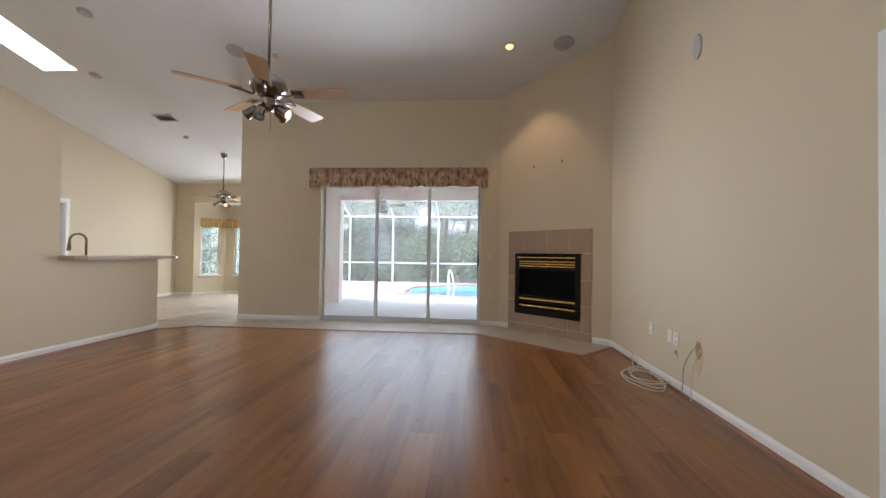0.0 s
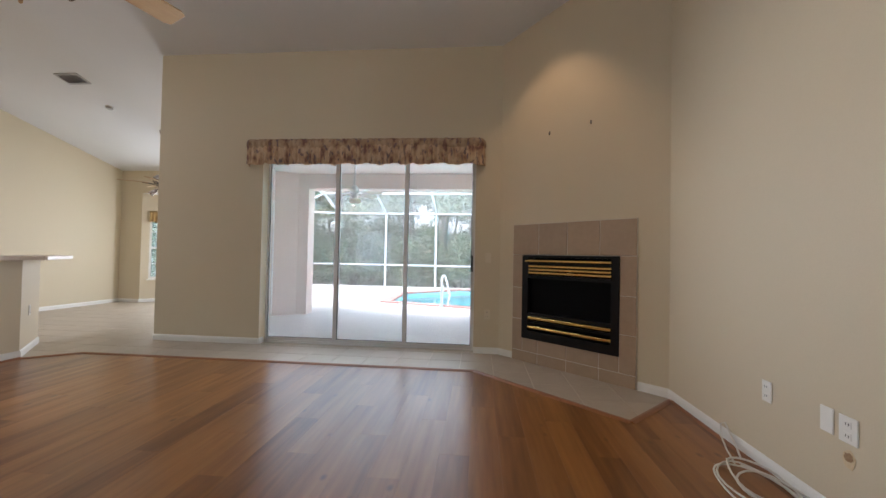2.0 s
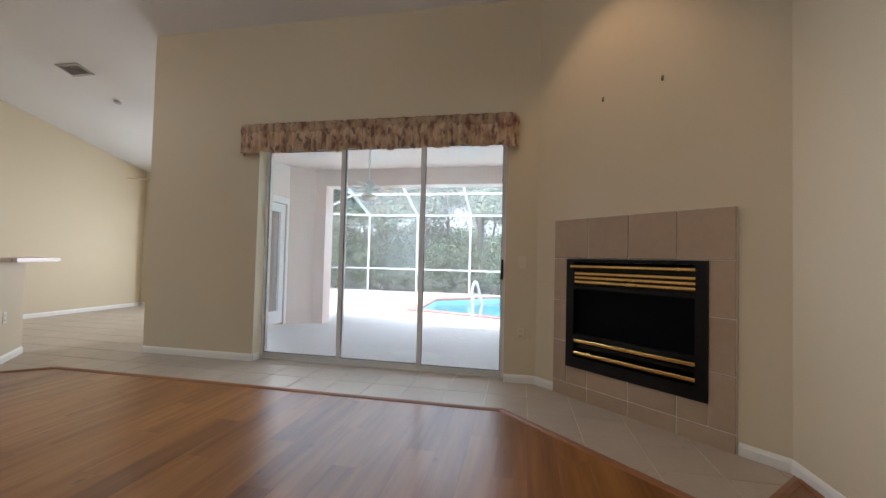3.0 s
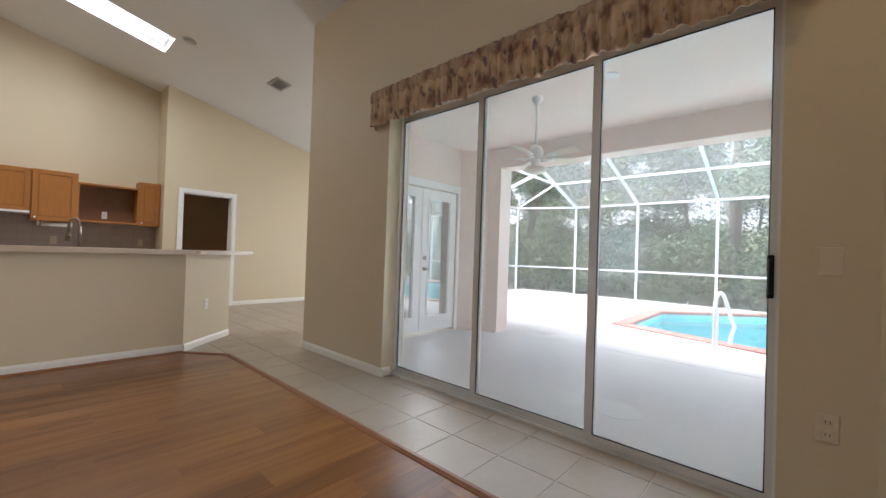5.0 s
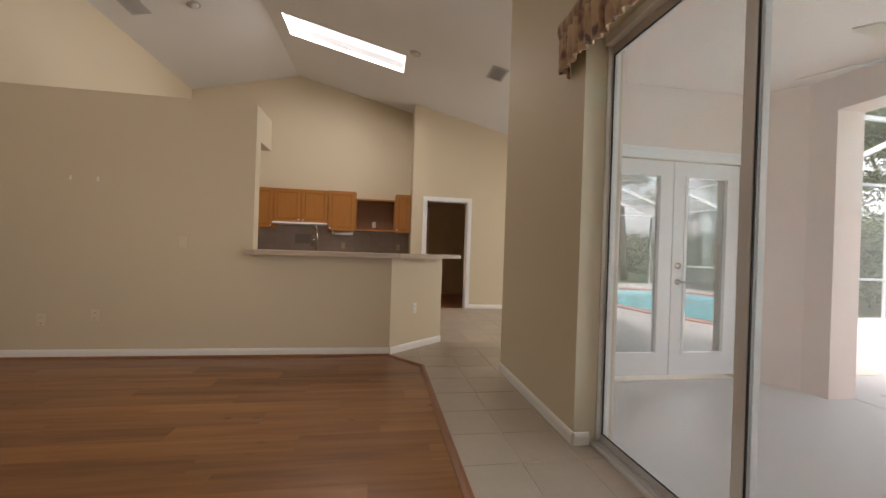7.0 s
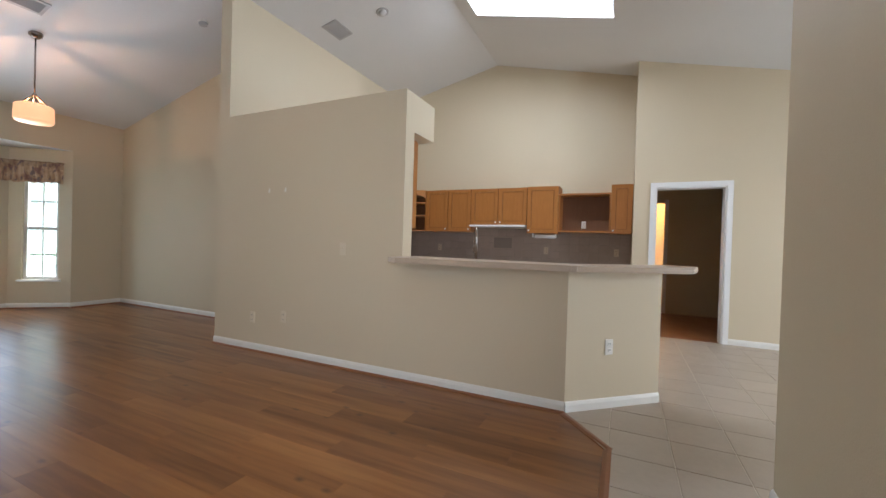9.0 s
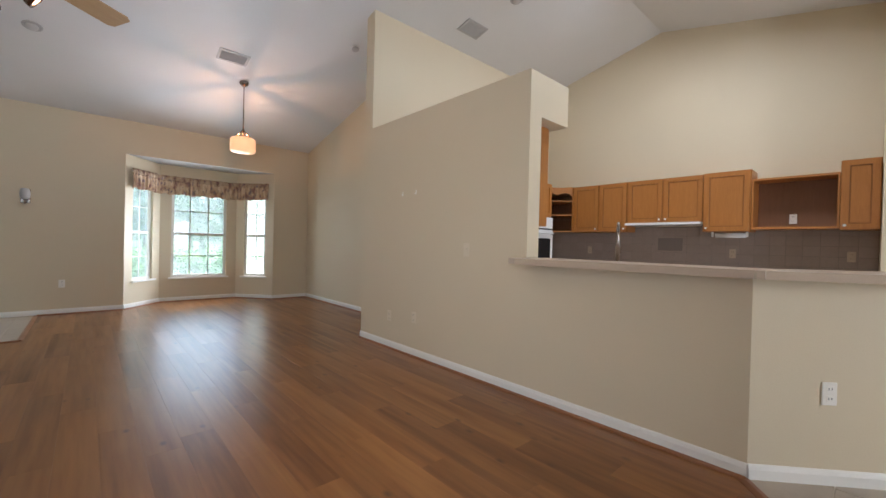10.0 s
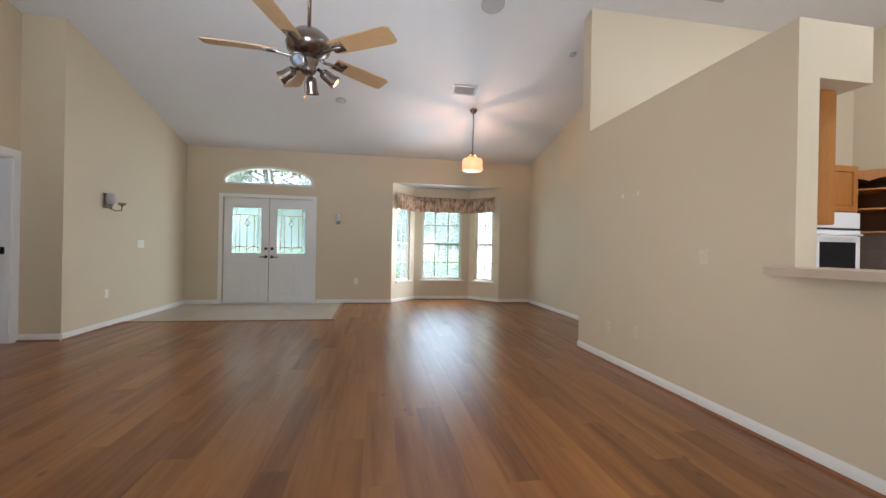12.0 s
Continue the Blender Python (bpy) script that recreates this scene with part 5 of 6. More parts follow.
plate(pose(BAR, 2.636, 0.40, 0, 0, 90), "cream painted duplex outlet on the wall", finish=CREAM)
plate(pose(-4.805, 5.655, 0.459, 0, 0, math.degrees(math.atan2(0.626, -0.565)) ), OUT)
plate(pose(FOYER, 0.0, 0.45, 0, 0, -90), OUT)
plate(pose(FOYER, -0.756, 1.118, 0, 0, -90), "ivory three-gang light switch", w=0.16, toggle=3)
plate(pose(-1.8, SOUTH, 0.448, 0, 0, 180), OUT)
plate(pose(0.286, NORTH, 1.14), "cream painted light switch on the wall", toggle=1, finish=CREAM)
plate(pose(0.286, NORTH, 0.47), "cream painted duplex outlet on the wall", finish=CREAM)
plate(pose(EAST, 4.04, 0.44, 0, 0, -90), OUT)
plate(pose(EAST, 3.56, 0.435, 0, 0, -90), OUT, w=0.09)
plate(pose(EAST, 3.665, 0.44, 0, 0, -90), "ivory blank cable plate", slots=0)
plate(pose(KITCHEN + 0.006, 4.55, 1.13, 0, 0, 90), "beige duplex outlet on the tile backsplash", finish=LAMINATE)
plate(pose(KITCHEN + 0.006, 5.62, 1.13, 0, 0, 90), "beige duplex outlet on the tile backsplash", finish=LAMINATE)
plate(pose(KITCHEN + 0.006, 2.6, 1.13, 0, 0, 90), "beige duplex outlet on the tile backsplash", finish=LAMINATE)
plate(pose(KITCHEN + 0.013, 5.13, 1.56, 0, 0, 90), OUT)

for i, (y, z, w, h, lab) in enumerate(((3.22, 0.38, 0.11, 0.30, "torn patch of bare plaster round cable ends"), (3.56, 0.31, 0.06, 0.08, "small hole with bare plaster in the wall"))):
    ob = thing("wall_patch", lab, "wall damage", pose(EAST, y, z, 0, 0, -90), "wall patches")
    bm = bmesh.new()
    n = 18
    ring = [bm.verts.new((w / 2 * (1 + 0.25 * noise.noise((k * 0.9, i, 0))) * math.cos(2 * math.pi * k / n), -0.003, h / 2 * (1 + 0.3 * noise.noise((k * 0.7, 3, i))) * math.sin(2 * math.pi * k / n))) for k in range(n)]
    low = [bm.verts.new((v.co.x, 0, v.co.z)) for v in ring]
    bm.faces.new(ring)
    for k in range(n):
        bm.faces.new((ring[k], ring[(k + 1) % n], low[(k + 1) % n], low[k]))
    part("torn_paper", bm, TAN, ob)
    bm = bmesh.new()
    ring = [bm.verts.new((w * 0.36 * (1 + 0.4 * noise.noise((k * 0.8, i, 7))) * math.cos(2 * math.pi * k / n), -0.0045, h * 0.12 + h * 0.24 * (1 + 0.4 * noise.noise((k * 0.9, 3, i + 5))) * math.sin(2 * math.pi * k / n))) for k in range(n)]
    low = [bm.verts.new((v.co.x, -0.002, v.co.z)) for v in ring]
    bm.faces.new(ring)
    for k in range(n):
        bm.faces.new((ring[k], ring[(k + 1) % n], low[(k + 1) % n], low[k]))
    part("plaster", bm, PLASTER, ob)

# cables on the floor below the outlets
coil = thing("cable_coil", "loose coil of white coaxial cable on the wood floor", "cable", pose(1.57, 3.78, 0.006))
for k, (rx_, ry_, cx_, cy_) in enumerate(((0.155, 0.31, 0.0, -0.02), (0.14, 0.29, 0.02, 0.0), (0.12, 0.24, 0.07, 0.08), (0.14, 0.20, 0.06, -0.04))):
    pts = [(cx_ + rx_ * math.cos(t * 0.27 + k) + 0.01 * math.sin(3 * t * 0.27), cy_ + ry_ * math.sin(t * 0.27 + k), 0.004 + 0.008 * k + 0.008 * (1 + math.sin(t * 0.6 + k))) for t in range(25)]
    part("loop", tube(bmesh.new(), pts, 0.0055, 6), CABLE, coil)
part("lead", tube(bmesh.new(), [(0.05, 0.28, 0.02), (0.10, 0.44, 0.03), (0.15, 0.58, 0.05), (0.185, 0.64, 0.10), (0.188, 0.60, 0.12), (0.17, 0.48, 0.05), (0.13, 0.36, 0.02)], 0.005, 6), CABLE, coil)
part("connector", tube(bmesh.new(), [(0.16, -0.02, 0.015), (0.18, -0.06, 0.012)], 0.007, 8), BLACK, coil, "dark connector end")
for dy, mat, lab in ((0.05, CABLE2, "grey cable hanging out of the wall to the floor"), (-0.03, CABLE, "pale cable hanging out of the wall to the floor")):
    ob = thing("wall_cable", lab, "cable", pose(EAST, 3.22 + dy, 0.0), "hanging cables")
    s = 1 if dy > 0 else 0.5
    part("cord", tube(bmesh.new(), [(-0.004 - 0.03 * math.sin(u * 3.1) - 0.03 * u, (0.16 * u + 0.03 * math.sin(u * 6.0)) * s, 0.42 * (1 - u) ** 1.15 + 0.006) for u in (k / 18 for k in range(19))], 0.0038, 6), mat, ob)

for m, lab in ((pose(FOYER, 0.06, 1.68, 0, 0, -90), "nickel wall sconce with a glass cup on a curved arm"), (pose(-1.424, SOUTH, 1.69, 0, 0, 180), "nickel wall sconce with a frosted glass shade")):
    ob = thing("wall_sconce", lab, "sconce", m, "wall sconces")
    part("back_plate", soft_box(-0.05, 0.05, -0.02, 0.0, -0.10, 0.10, 0.008, 2), NICKEL, ob)
    part("shade", lathe(bmesh.new(), [(0.025, -0.05), (0.05, -0.03), (0.055, 0.03), (0.045, 0.09), (0.03, 0.10)], 16, pose(0, -0.07, 0.0)), VENT, ob, "frosted glass shade")
    part("finial", lathe(bmesh.new(), [(0.0, -0.12), (0.012, -0.11), (0.016, -0.08), (0.026, -0.05), (0.0, -0.049)], 12, pose(0, -0.07, 0)), NICKEL, ob)
    if m.translation.x > 0:
        part("arm", tube(bmesh.new(), [(0.0, -0.03, -0.08), (0.04, -0.10, -0.13), (0.10, -0.14, -0.12), (0.11, -0.14, -0.06)], 0.007), NICKEL, ob)
        part("cup", lathe(bmesh.new(), [(0.01, -0.06), (0.04, -0.045), (0.05, -0.015), (0.045, -0.014), (0.0, -0.03)], 16, pose(0.11, -0.14, 0)), NICKEL, ob)
for y in (2.397, 2.623):
    hk = thing("wall_hook", "small pale picture hook on the tall wall", "hook", pose(BAR, y, 1.682, 0, 0, 90), "picture hooks")
    part("plate", soft_box(-0.008, 0.008, -0.005, 0.0, -0.022, 0.022, 0.002, 1), TRIM, hk)
    part("prong", tube(bmesh.new(), [(0, -0.005, -0.012), (0, -0.018, -0.016), (0, -0.02, -0.004)], 0.003, 6), TRIM, hk)

# ---- lanai ----
LAN_Z = 2.70
structure("wall_lanai_pillar", prism(bmesh.new(), [(LANAI_W, 8.70), (LANAI_W + 0.012, 8.70), (-3.305, 8.96), (-3.11, 8.99), (-3.12, 9.28), (LANAI_W, 9.28)], -0.05, LAN_Z), STUCCO, "pink-beige stucco pillar at the lanai corner", "pillar")
wall("wall_lanai_beam", (-3.115, 8.99), (5.2, 8.99), 0.28, "pink-beige stucco beam over the lanai opening", top=LAN_Z, z0=2.41, material=STUCCO)
wall("wall_lanai_east", (4.9, 8.90), (4.9, 6.65), 0.2, "pink-beige stucco end wall of the lanai", top=LAN_Z, material=STUCCO)
wall("wall_lanai_house", (0.425, 6.655), (4.9, 6.655), -0.1, "pink-beige stucco house wall on the lanai", top=LAN_Z, material=STUCCO)
bm = bmesh.new()
for y0, y1, z0, z1 in ((6.655, 7.15, 0, LAN_Z), (7.15, 8.73, 2.135, LAN_Z)):
    quad_box(bm, LANAI_W, LANAI_W + 0.012, y0, y1, z0, z1)
structure("wall_lanai_west", bm, STUCCO, "pink-beige stucco skin round the glazed doors", "wall")
bm = box_bm(-3.63, -2.553, 6.651, 6.663, 0, LAN_Z)
quad_box(bm, 0.13, 0.425, 6.651, 6.663, 0, LAN_Z)
quad_box(bm, -2.553, 0.13, 6.651, 6.663, 2.42, LAN_Z)
structure("wall_lanai_south", bm, STUCCO, "pink-beige stucco skin round the sliding doors", "wall")
structure("ceiling_lanai", box_bm(LANAI_W, 5.1, 6.651, 9.2, LAN_Z - 0.004, LAN_Z + 0.12), paint("lanai_ceiling_paint", (0.87, 0.735, 0.655), (0.81, 0.675, 0.60), rough=0.85, scale=1.5, fine=60, bump=0.25), "pale pink textured lanai ceiling", "ceiling")

POOL = [(-2.25, 11.28), (-0.05, 10.57), (1.2, 10.40), (4.5, 10.8), (5.5, 12.5), (5.0, 14.8), (3.4, 15.6), (-0.5, 15.68), (-2.34, 13.95)]
PC = Vector((1.6, 13.0))


def inset(d):
    return [tuple(Vector(p) + (PC - Vector(p)).normalized() * d) for p in POOL]


# the deck: a ring of slabs from the pool's edge to the cage
bm = bmesh.new()
outer = [(-7.1, 11.47), (-7.1, 6.66), (1.2, 6.66), (7.6, 6.66), (7.6, 12.5), (7.6, 16.4), (3.4, 16.4), (-0.7, 16.4), (-7.1, 16.4)]
inn = inset(0.02)
for i in range(len(POOL)):
    j = (i + 1) % len(POOL)
    ring = [inn[i], inn[j], outer[j], outer[i]]
    lo = [bm.verts.new((x, y, -0.24)) for x, y in ring]
    hi = [bm.verts.new((x, y, -0.015)) for x, y in ring]
    bm.faces.new(hi)
    bm.faces.new(lo[::-1])
    for k in range(4):
        bm.faces.new((lo[k], lo[(k + 1) % 4], hi[(k + 1) % 4], hi[k]))
structure("pavement_deck", bm, DECK, "pale textured concrete pool deck with damp patches", "deck")
DAMP = paint("damp_coating", (0.505, 0.485, 0.45), (0.56, 0.545, 0.515), rough=0.3, scale=3, fine=20, bump=0.05, spread=0.2)
for cx_, cy_, rx_, ry_, seed_ in ((-0.97, 7.28, 0.34, 0.20, 3), (-2.55, 9.45, 0.30, 0.22, 8), (-2.95, 9.75, 0.22, 0.35, 5)):
    pts = [(cx_ + rx_ * (1 + 0.5 * noise.noise((k * 0.6, seed_, 0))) * math.cos(radians(k * 12)), cy_ + ry_ * (1 + 0.5 * noise.noise((k * 0.6, seed_, 4))) * math.sin(radians(k * 12))) for k in range(30)]
    structure("pavement_damp_patch", prism(bmesh.new(), pts, -0.018, -0.0135), DAMP, "damp tan stain on the pale deck", "stain")
structure("trim_deck_joint", box_bm(-3.1, 4.9, 9.235, 9.247, -0.016, -0.0135), SPLASHG, "dark expansion joint across the deck", "joint")
bm = bmesh.new()
a, b = [bm.verts.new((x, y, -0.02)) for x, y in inset(0.2)], [bm.verts.new((x, y, -1.3)) for x, y in inset(0.5)]
bm.faces.new(b)
for k in range(len(a)):
    bm.faces.new((a[k], a[(k + 1) % len(a)], b[(k + 1) % len(a)], b[k]))
structure("pool_basin", bm, POOLP, "turquoise plaster pool basin", "pool")
bm = bmesh.new()
bm.faces.new([bm.verts.new((x, y, -0.13)) for x, y in inset(0.19)])
w = structure("water", bm, WATER, "clear blue-green pool water", "water")
w.visible_shadow = False
coping = thing("pool_coping", "red brick coping round the pool edge", "coping", pose(0, 0, 0))
brick = mesh_of("brick", quad_box(bmesh.new(), -0.098, 0.098, -0.13, 0.13, -0.05, 0.012, chamfer=0.006), COPING)
i0, i1 = inset(0.0), inset(0.26)
for i in range(len(POOL)):
    a, b = Vector(i0[i]), Vector(i0[(i + 1) % len(POOL)])
    d = (b - a).normalized()
    side = Vector((-d.y, d.x))
    n = int((b - a).length / 0.206)
    for k in range(n):
        c = a + d * ((k + 0.5) * (b - a).length / n) + side * 0.12
        ob = new("brick", brick)
        ob.parent = coping
        ob.matrix_local = pose(c.x, c.y, 0, 0, 0, math.degrees(math.atan2(d.y, d.x)))
rail = thing("pool_handrail", "white tubular pool handrail fixed to the deck", "handrail", pose(-0.62, 10.25, -0.015))
part("tube", tube(bmesh.new(), [(0, 0, 0), (0, 0.0, 0.60), (0.01, 0.03, 0.70), (0.03, 0.09, 0.745), (0.05, 0.16, 0.74), (0.07, 0.24, 0.68), (0.13, 0.46, 0.36), (0.15, 0.54, 0.28), (0.13, 0.60, 0.22), (0.10, 0.62, 0.10), (0.10, 0.62, -0.3)], 0.024, 12), CAGE, rail)
part("flange", lathe(bmesh.new(), [(0, 0), (0.06, 0), (0.055, 0.012), (0.03, 0.02), (0, 0.021)], 16), CAGE, rail)
part("tube", tube(bmesh.new(), [(0.02, 0.02, 0.0), (0.02, 0.02, 0.55)], 0.02, 10), CAGE, rail)

# lanai fan
LF = (-1.76, 7.62, 2.09)
lf = ceiling_fan(pose(*LF) @ Matrix.Scale(0.78, 4), (LAN_Z - 0.004 - LF[2]) / 0.78, 61, CAGE, paint("cream_blade", (0.82, 0.73, 0.55), rough=0.5), [], "white ceiling fan with cream blades on the lanai", radius=0.59, slim=0.62)
part("light_bowl", lathe(bmesh.new(), [(0.05, -0.09), (0.11, -0.105), (0.135, -0.135), (0.11, -0.175), (0.055, -0.195), (0, -0.2)], 20), paint("bowl_glass", (0.8, 0.74, 0.62), rough=0.3), lf, "scalloped frosted glass light bowl")
sp = thing("ceiling_speaker", "round white speaker in the lanai ceiling", "speaker", pose(-1.04, 7.58, LAN_Z - 0.004, 180))
part("grille", lathe(bmesh.new(), [(0, 0.006), (0.055, 0.005), (0.06, 0.001)], 28), GREYP, sp)
part("ring", lathe(bmesh.new(), [(0.06, 0.0), (0.074, 0.0), (0.072, 0.006), (0.062, 0.008)], 28), CAGE, sp)

# ---- pool cage ----
cage = thing("pool_cage", "white aluminium screen enclosure frame over the pool", "pool enclosure", pose(0, 0, 0))


def bar_between(name, a, b, w=0.055, d=0.055):
    a, b = Vector(a), Vector(b)
    q = (b - a).to_track_quat("X", "Z").to_matrix().to_4x4()
    bm = quad_box(bmesh.new(), 0, (b - a).length, -w / 2, w / 2, -d / 2, d / 2, Matrix.Translation(a) @ q)
    return part(name, bm, CAGE, cage)


CY, CZ, RZ, RY, CX = 16.2, 2.73, 3.75, 13.2, -6.9
px = [-5.15, -3.32, -1.42, 0.45, 2.3, 4.15, 6.0, 7.5]
bar_between("post", (CX, 15.55, -0.02), (CX, 15.55, CZ))
for x in px:
    bar_between("post", (x, CY, -0.02), (x, CY, CZ))
    bar_between("rafter", (x, CY, CZ), (x, RY, RZ), 0.05, 0.11)
    bar_between("rafter", (x, RY, RZ), (x, 9.25, RZ + 0.05), 0.05, 0.11)
bar_between("eave_beam", (-5.15, CY, CZ), (7.5, CY, CZ))
bar_between("chair_rail", (-5.15, CY, 0.80), (7.5, CY, 0.80), 0.045, 0.045)
bar_between("eave_beam", (-5.15, CY, CZ), (CX, 15.55, CZ))
bar_between("chair_rail", (-5.15, CY, 0.80), (CX, 15.55, 0.80), 0.045, 0.045)
my, mz = (CY + RY) / 2, (CZ + RZ) / 2
bar_between("purlin", (-5.15, my, mz), (7.5, my, mz))
bar_between("purlin", (-5.15, RY, RZ), (7.5, RY, RZ))
bar_between("purlin", (CX, 15.55, CZ), (-5.15, my, mz), 0.045, 0.045)
for y in (13.6, 11.6):
    bar_between("post", (CX, y, -0.02), (CX, y, CZ))
    bar_between("rafter", (CX, y, CZ), (-5.15, y, mz + 0.1), 0.05, 0.08)
bar_between("eave_beam", (CX, 15.55, CZ), (CX, 10.6, CZ))
bar_between("chair_rail", (CX, 15.55, 0.80), (CX, 10.6, 0.80), 0.045, 0.045)
bar_between("purlin", (-5.15, my, mz), (-5.15, 10.6, mz + 0.1))
for y in (9.6, 12.0, 14.3, 16.2):
    bar_between("post", (7.5, y, -0.02), (7.5, y, CZ))
bar_between("eave_beam", (7.5, 9.3, CZ), (7.5, CY, CZ))

# screens between the posts
for a, b in zip(px, px[1:]):
    for z0, z1 in ((0.02, 0.78), (0.825, CZ - 0.03)):
        q = part("screen", box_bm(a + 0.03, b - 0.03, CY - 0.001, CY + 0.001, z0, z1), SCREEN, cage)
        q.visible_shadow = False
    for (ya, za), (yb, zb) in (((CY, CZ), (my, mz)), ((my, mz), (RY, RZ))):
        bm = bmesh.new()
        bm.faces.new([bm.verts.new(v) for v in ((a + 0.03, ya, za), (b - 0.03, ya, za), (b - 0.03, yb, zb), (a + 0.03, yb, zb))])
        q = part("screen", bm, SCREEN, cage)
        q.visible_shadow = False
for pts in (((CX, 15.55), (-5.15, CY)), ((CX, 13.6), (CX, 15.55)), ((CX, 11.6), (CX, 13.6)), ((CX, 10.6), (CX, 11.6))):
    bm = bmesh.new()
    (xa, ya), (xb, yb) = pts
    bm.faces.new([bm.verts.new(v) for v in ((xa, ya, 0.02), (xb, yb, 0.02), (xb, yb, CZ), (xa, ya, CZ))])
    q = part("screen", bm, SCREEN, cage)
    q.visible_shadow = False


# ---- trees ----
def leaves(bm_points, n, size, rnd):
    """Vertices and faces of many small bent leaves round clump centres (x, y, z, radius)."""
    vs, fs = [], []
    for _ in range(n):
        cx, cy, cz, r = rnd.choice(bm_points)
        d = Vector((rnd.gauss(0, 1), rnd.gauss(0, 1), rnd.gauss(0, 0.7))).normalized() * r * rnd.random() ** 0.5
        c = Vector((cx, cy, cz)) + d
        s = size * rnd.uniform(0.6, 1.4)
        e = Euler((rnd.uniform(-1, 1), rnd.uniform(-1, 1), rnd.uniform(0, 6.28))).to_matrix()
        k = len(vs)
        vs += [tuple(c + e @ Vector(p)) for p in ((-s, 0, 0), (0, -s * 0.45, s * 0.12), (s, 0, 0), (0, s * 0.45, s * 0.12))]
        fs += [(k, k + 1, k + 2), (k, k + 2, k + 3)]
    return vs, fs


def tree(seed, height, spread, lean, leaf_material, count, size, bare=0.35, label="tall leafy tree in the woods behind the pool", group="woodland trees"):
    rnd = random.Random(seed)
    ob = thing("tree", label, "tree", pose(0, 0, 0), group)
    bm = bmesh.new()
    trunk = [Vector((lean * (k / 7) ** 1.4 + rnd.uniform(-0.1, 0.1), rnd.uniform(-0.12, 0.12), height * 0.85 * k / 7)) for k in range(8)]
    trunk[0] = Vector((0, 0, -0.1))
    tube(bm, trunk, 0.16 * height / 9, 9, 0.25)
    clumps = []
    for _ in range(15):
        f = rnd.uniform(bare, 0.98)
        i = min(int(f * 7), 6)
        base = trunk[i].lerp(trunk[i + 1], f * 7 - i)
        a, reach = rnd.uniform(0, 6.28), spread * rnd.uniform(0.45, 1.0) * (1.15 - 0.5 * f)
        tip = base + Vector((math.cos(a) * reach, math.sin(a) * reach, rnd.uniform(-0.1, 0.45) * reach))
        mid = base.lerp(tip, 0.5) + Vector((0, 0, 0.15 * reach))
        tube(bm, [base, mid, tip], 0.045 * height / 9, 6, 0.3)
        for t in (0.45, 0.75, 1.0):
            p = base.lerp(tip, t)
            clumps.append((p.x, p.y, p.z, spread * rnd.uniform(0.18, 0.36)))
        for _ in range(2):
            q = tip + Vector((rnd.gauss(0, 0.5), rnd.gauss(0, 0.5), rnd.gauss(0, 0.4)))
            tube(bm, [base.lerp(tip, 0.6), q], 0.015, 5, 0.3)
    clumps.append((trunk[-1].x, trunk[-1].y, trunk[-1].z + 0.3, spread * 0.4))
    part("trunk", bm, BARK, ob)
    vs, fs = leaves(clumps, count, size, rnd)
    me = bpy.data.meshes.new("crown")
    me.from_pydata(vs, [], fs)
    me.materials.append(leaf_material)
    cr = new("crown", me)
    cr.parent = ob
    return ob


def shrub(seed, r, h, leaf_material, count, size, label, group):
    rnd = random.Random(seed)
    ob = thing("shrub", label, "shrub", pose(0, 0, 0), group)
    bm = bmesh.new()
    clumps = []
    for _ in range(9):
        a = rnd.uniform(0, 6.28)
        tip = Vector((math.cos(a) * r * rnd.random(), math.sin(a) * r * rnd.random(), h * rnd.uniform(0.45, 0.95)))
        tube(bm, [(0.1 * math.cos(a), 0.1 * math.sin(a), -0.05), tip * 0.5, tip], 0.02, 5, 0.4)
        clumps += [(tip.x, tip.y, tip.z, r * 0.45), (tip.x * 0.8, tip.y * 0.8, tip.z * 0.5, r * 0.5)]
    part("stem", bm, BARK, ob)
    vs, fs = leaves(clumps, count, size, rnd)
    me = bpy.data.meshes.new("foliage")
    me.from_pydata(vs, [], fs)
    me.materials.append(leaf_material)
    cr = new("foliage", me)
    cr.parent = ob
    return ob


rnd = random.Random(11)
kinds = [tree(1, 11, 3.2, 1.4, LEAF, 11000, 0.095), tree(2, 9, 2.8, -1.8, LEAF2, 10000, 0.09, 0.25), tree(3, 13, 3.4, 0.6, LEAF, 12000, 0.10, 0.3), tree(4, 8, 3.0, 0.9, LEAF2, 10000, 0.09, 0.15)]
spots = [(-9.5, 20.5), (-5.6, 19.6), (-1.6, 20.4), (2.6, 19.8), (6.5, 20.8), (-12.8, 18.5), (-7.4, 23.5), (-3.2, 23.8), (0.8, 23.2), (4.8, 24.0), (9.5, 22.5), (-11.5, 25.5),
         (-14.5, 14.5), (-13.2, 10.5), (-16.5, 21.0), (-5.2, 27.5), (-0.6, 27.0), (3.4, 28.0), (8.0, 27.0), (-9.6, 28.5), (12.5, 18.5), (13.0, 13.0), (-12.0, 22.0), (-9.0, 26.0), (-18.0, 26.0), (-14.5, 29.0), (-6.5, 31.0), (-2.0, 31.5), (2.0, 32.0), (6.0, 31.0), (-19.5, 17.0), (-10.8, 17.2)]
for i, (x, y) in enumerate(spots):
    m = pose(x, y, -0.26, 0, 0, rnd.uniform(0, 360)) if i > 3 else pose(x, y, -0.26, 0, 0, 0)
    if i < 4:
        kinds[i].matrix_world = m
    else:
        copy_thing(kinds[i % 4], m)
bush = [shrub(21, 1.3, 2.6, LEAF, 4200, 0.085, "tangled green undergrowth at the edge of the woods", "undergrowth"), shrub(22, 1.2, 2.0, LEAF2, 4000, 0.08, "tangled green undergrowth at the edge of the woods", "undergrowth")]
k = 0
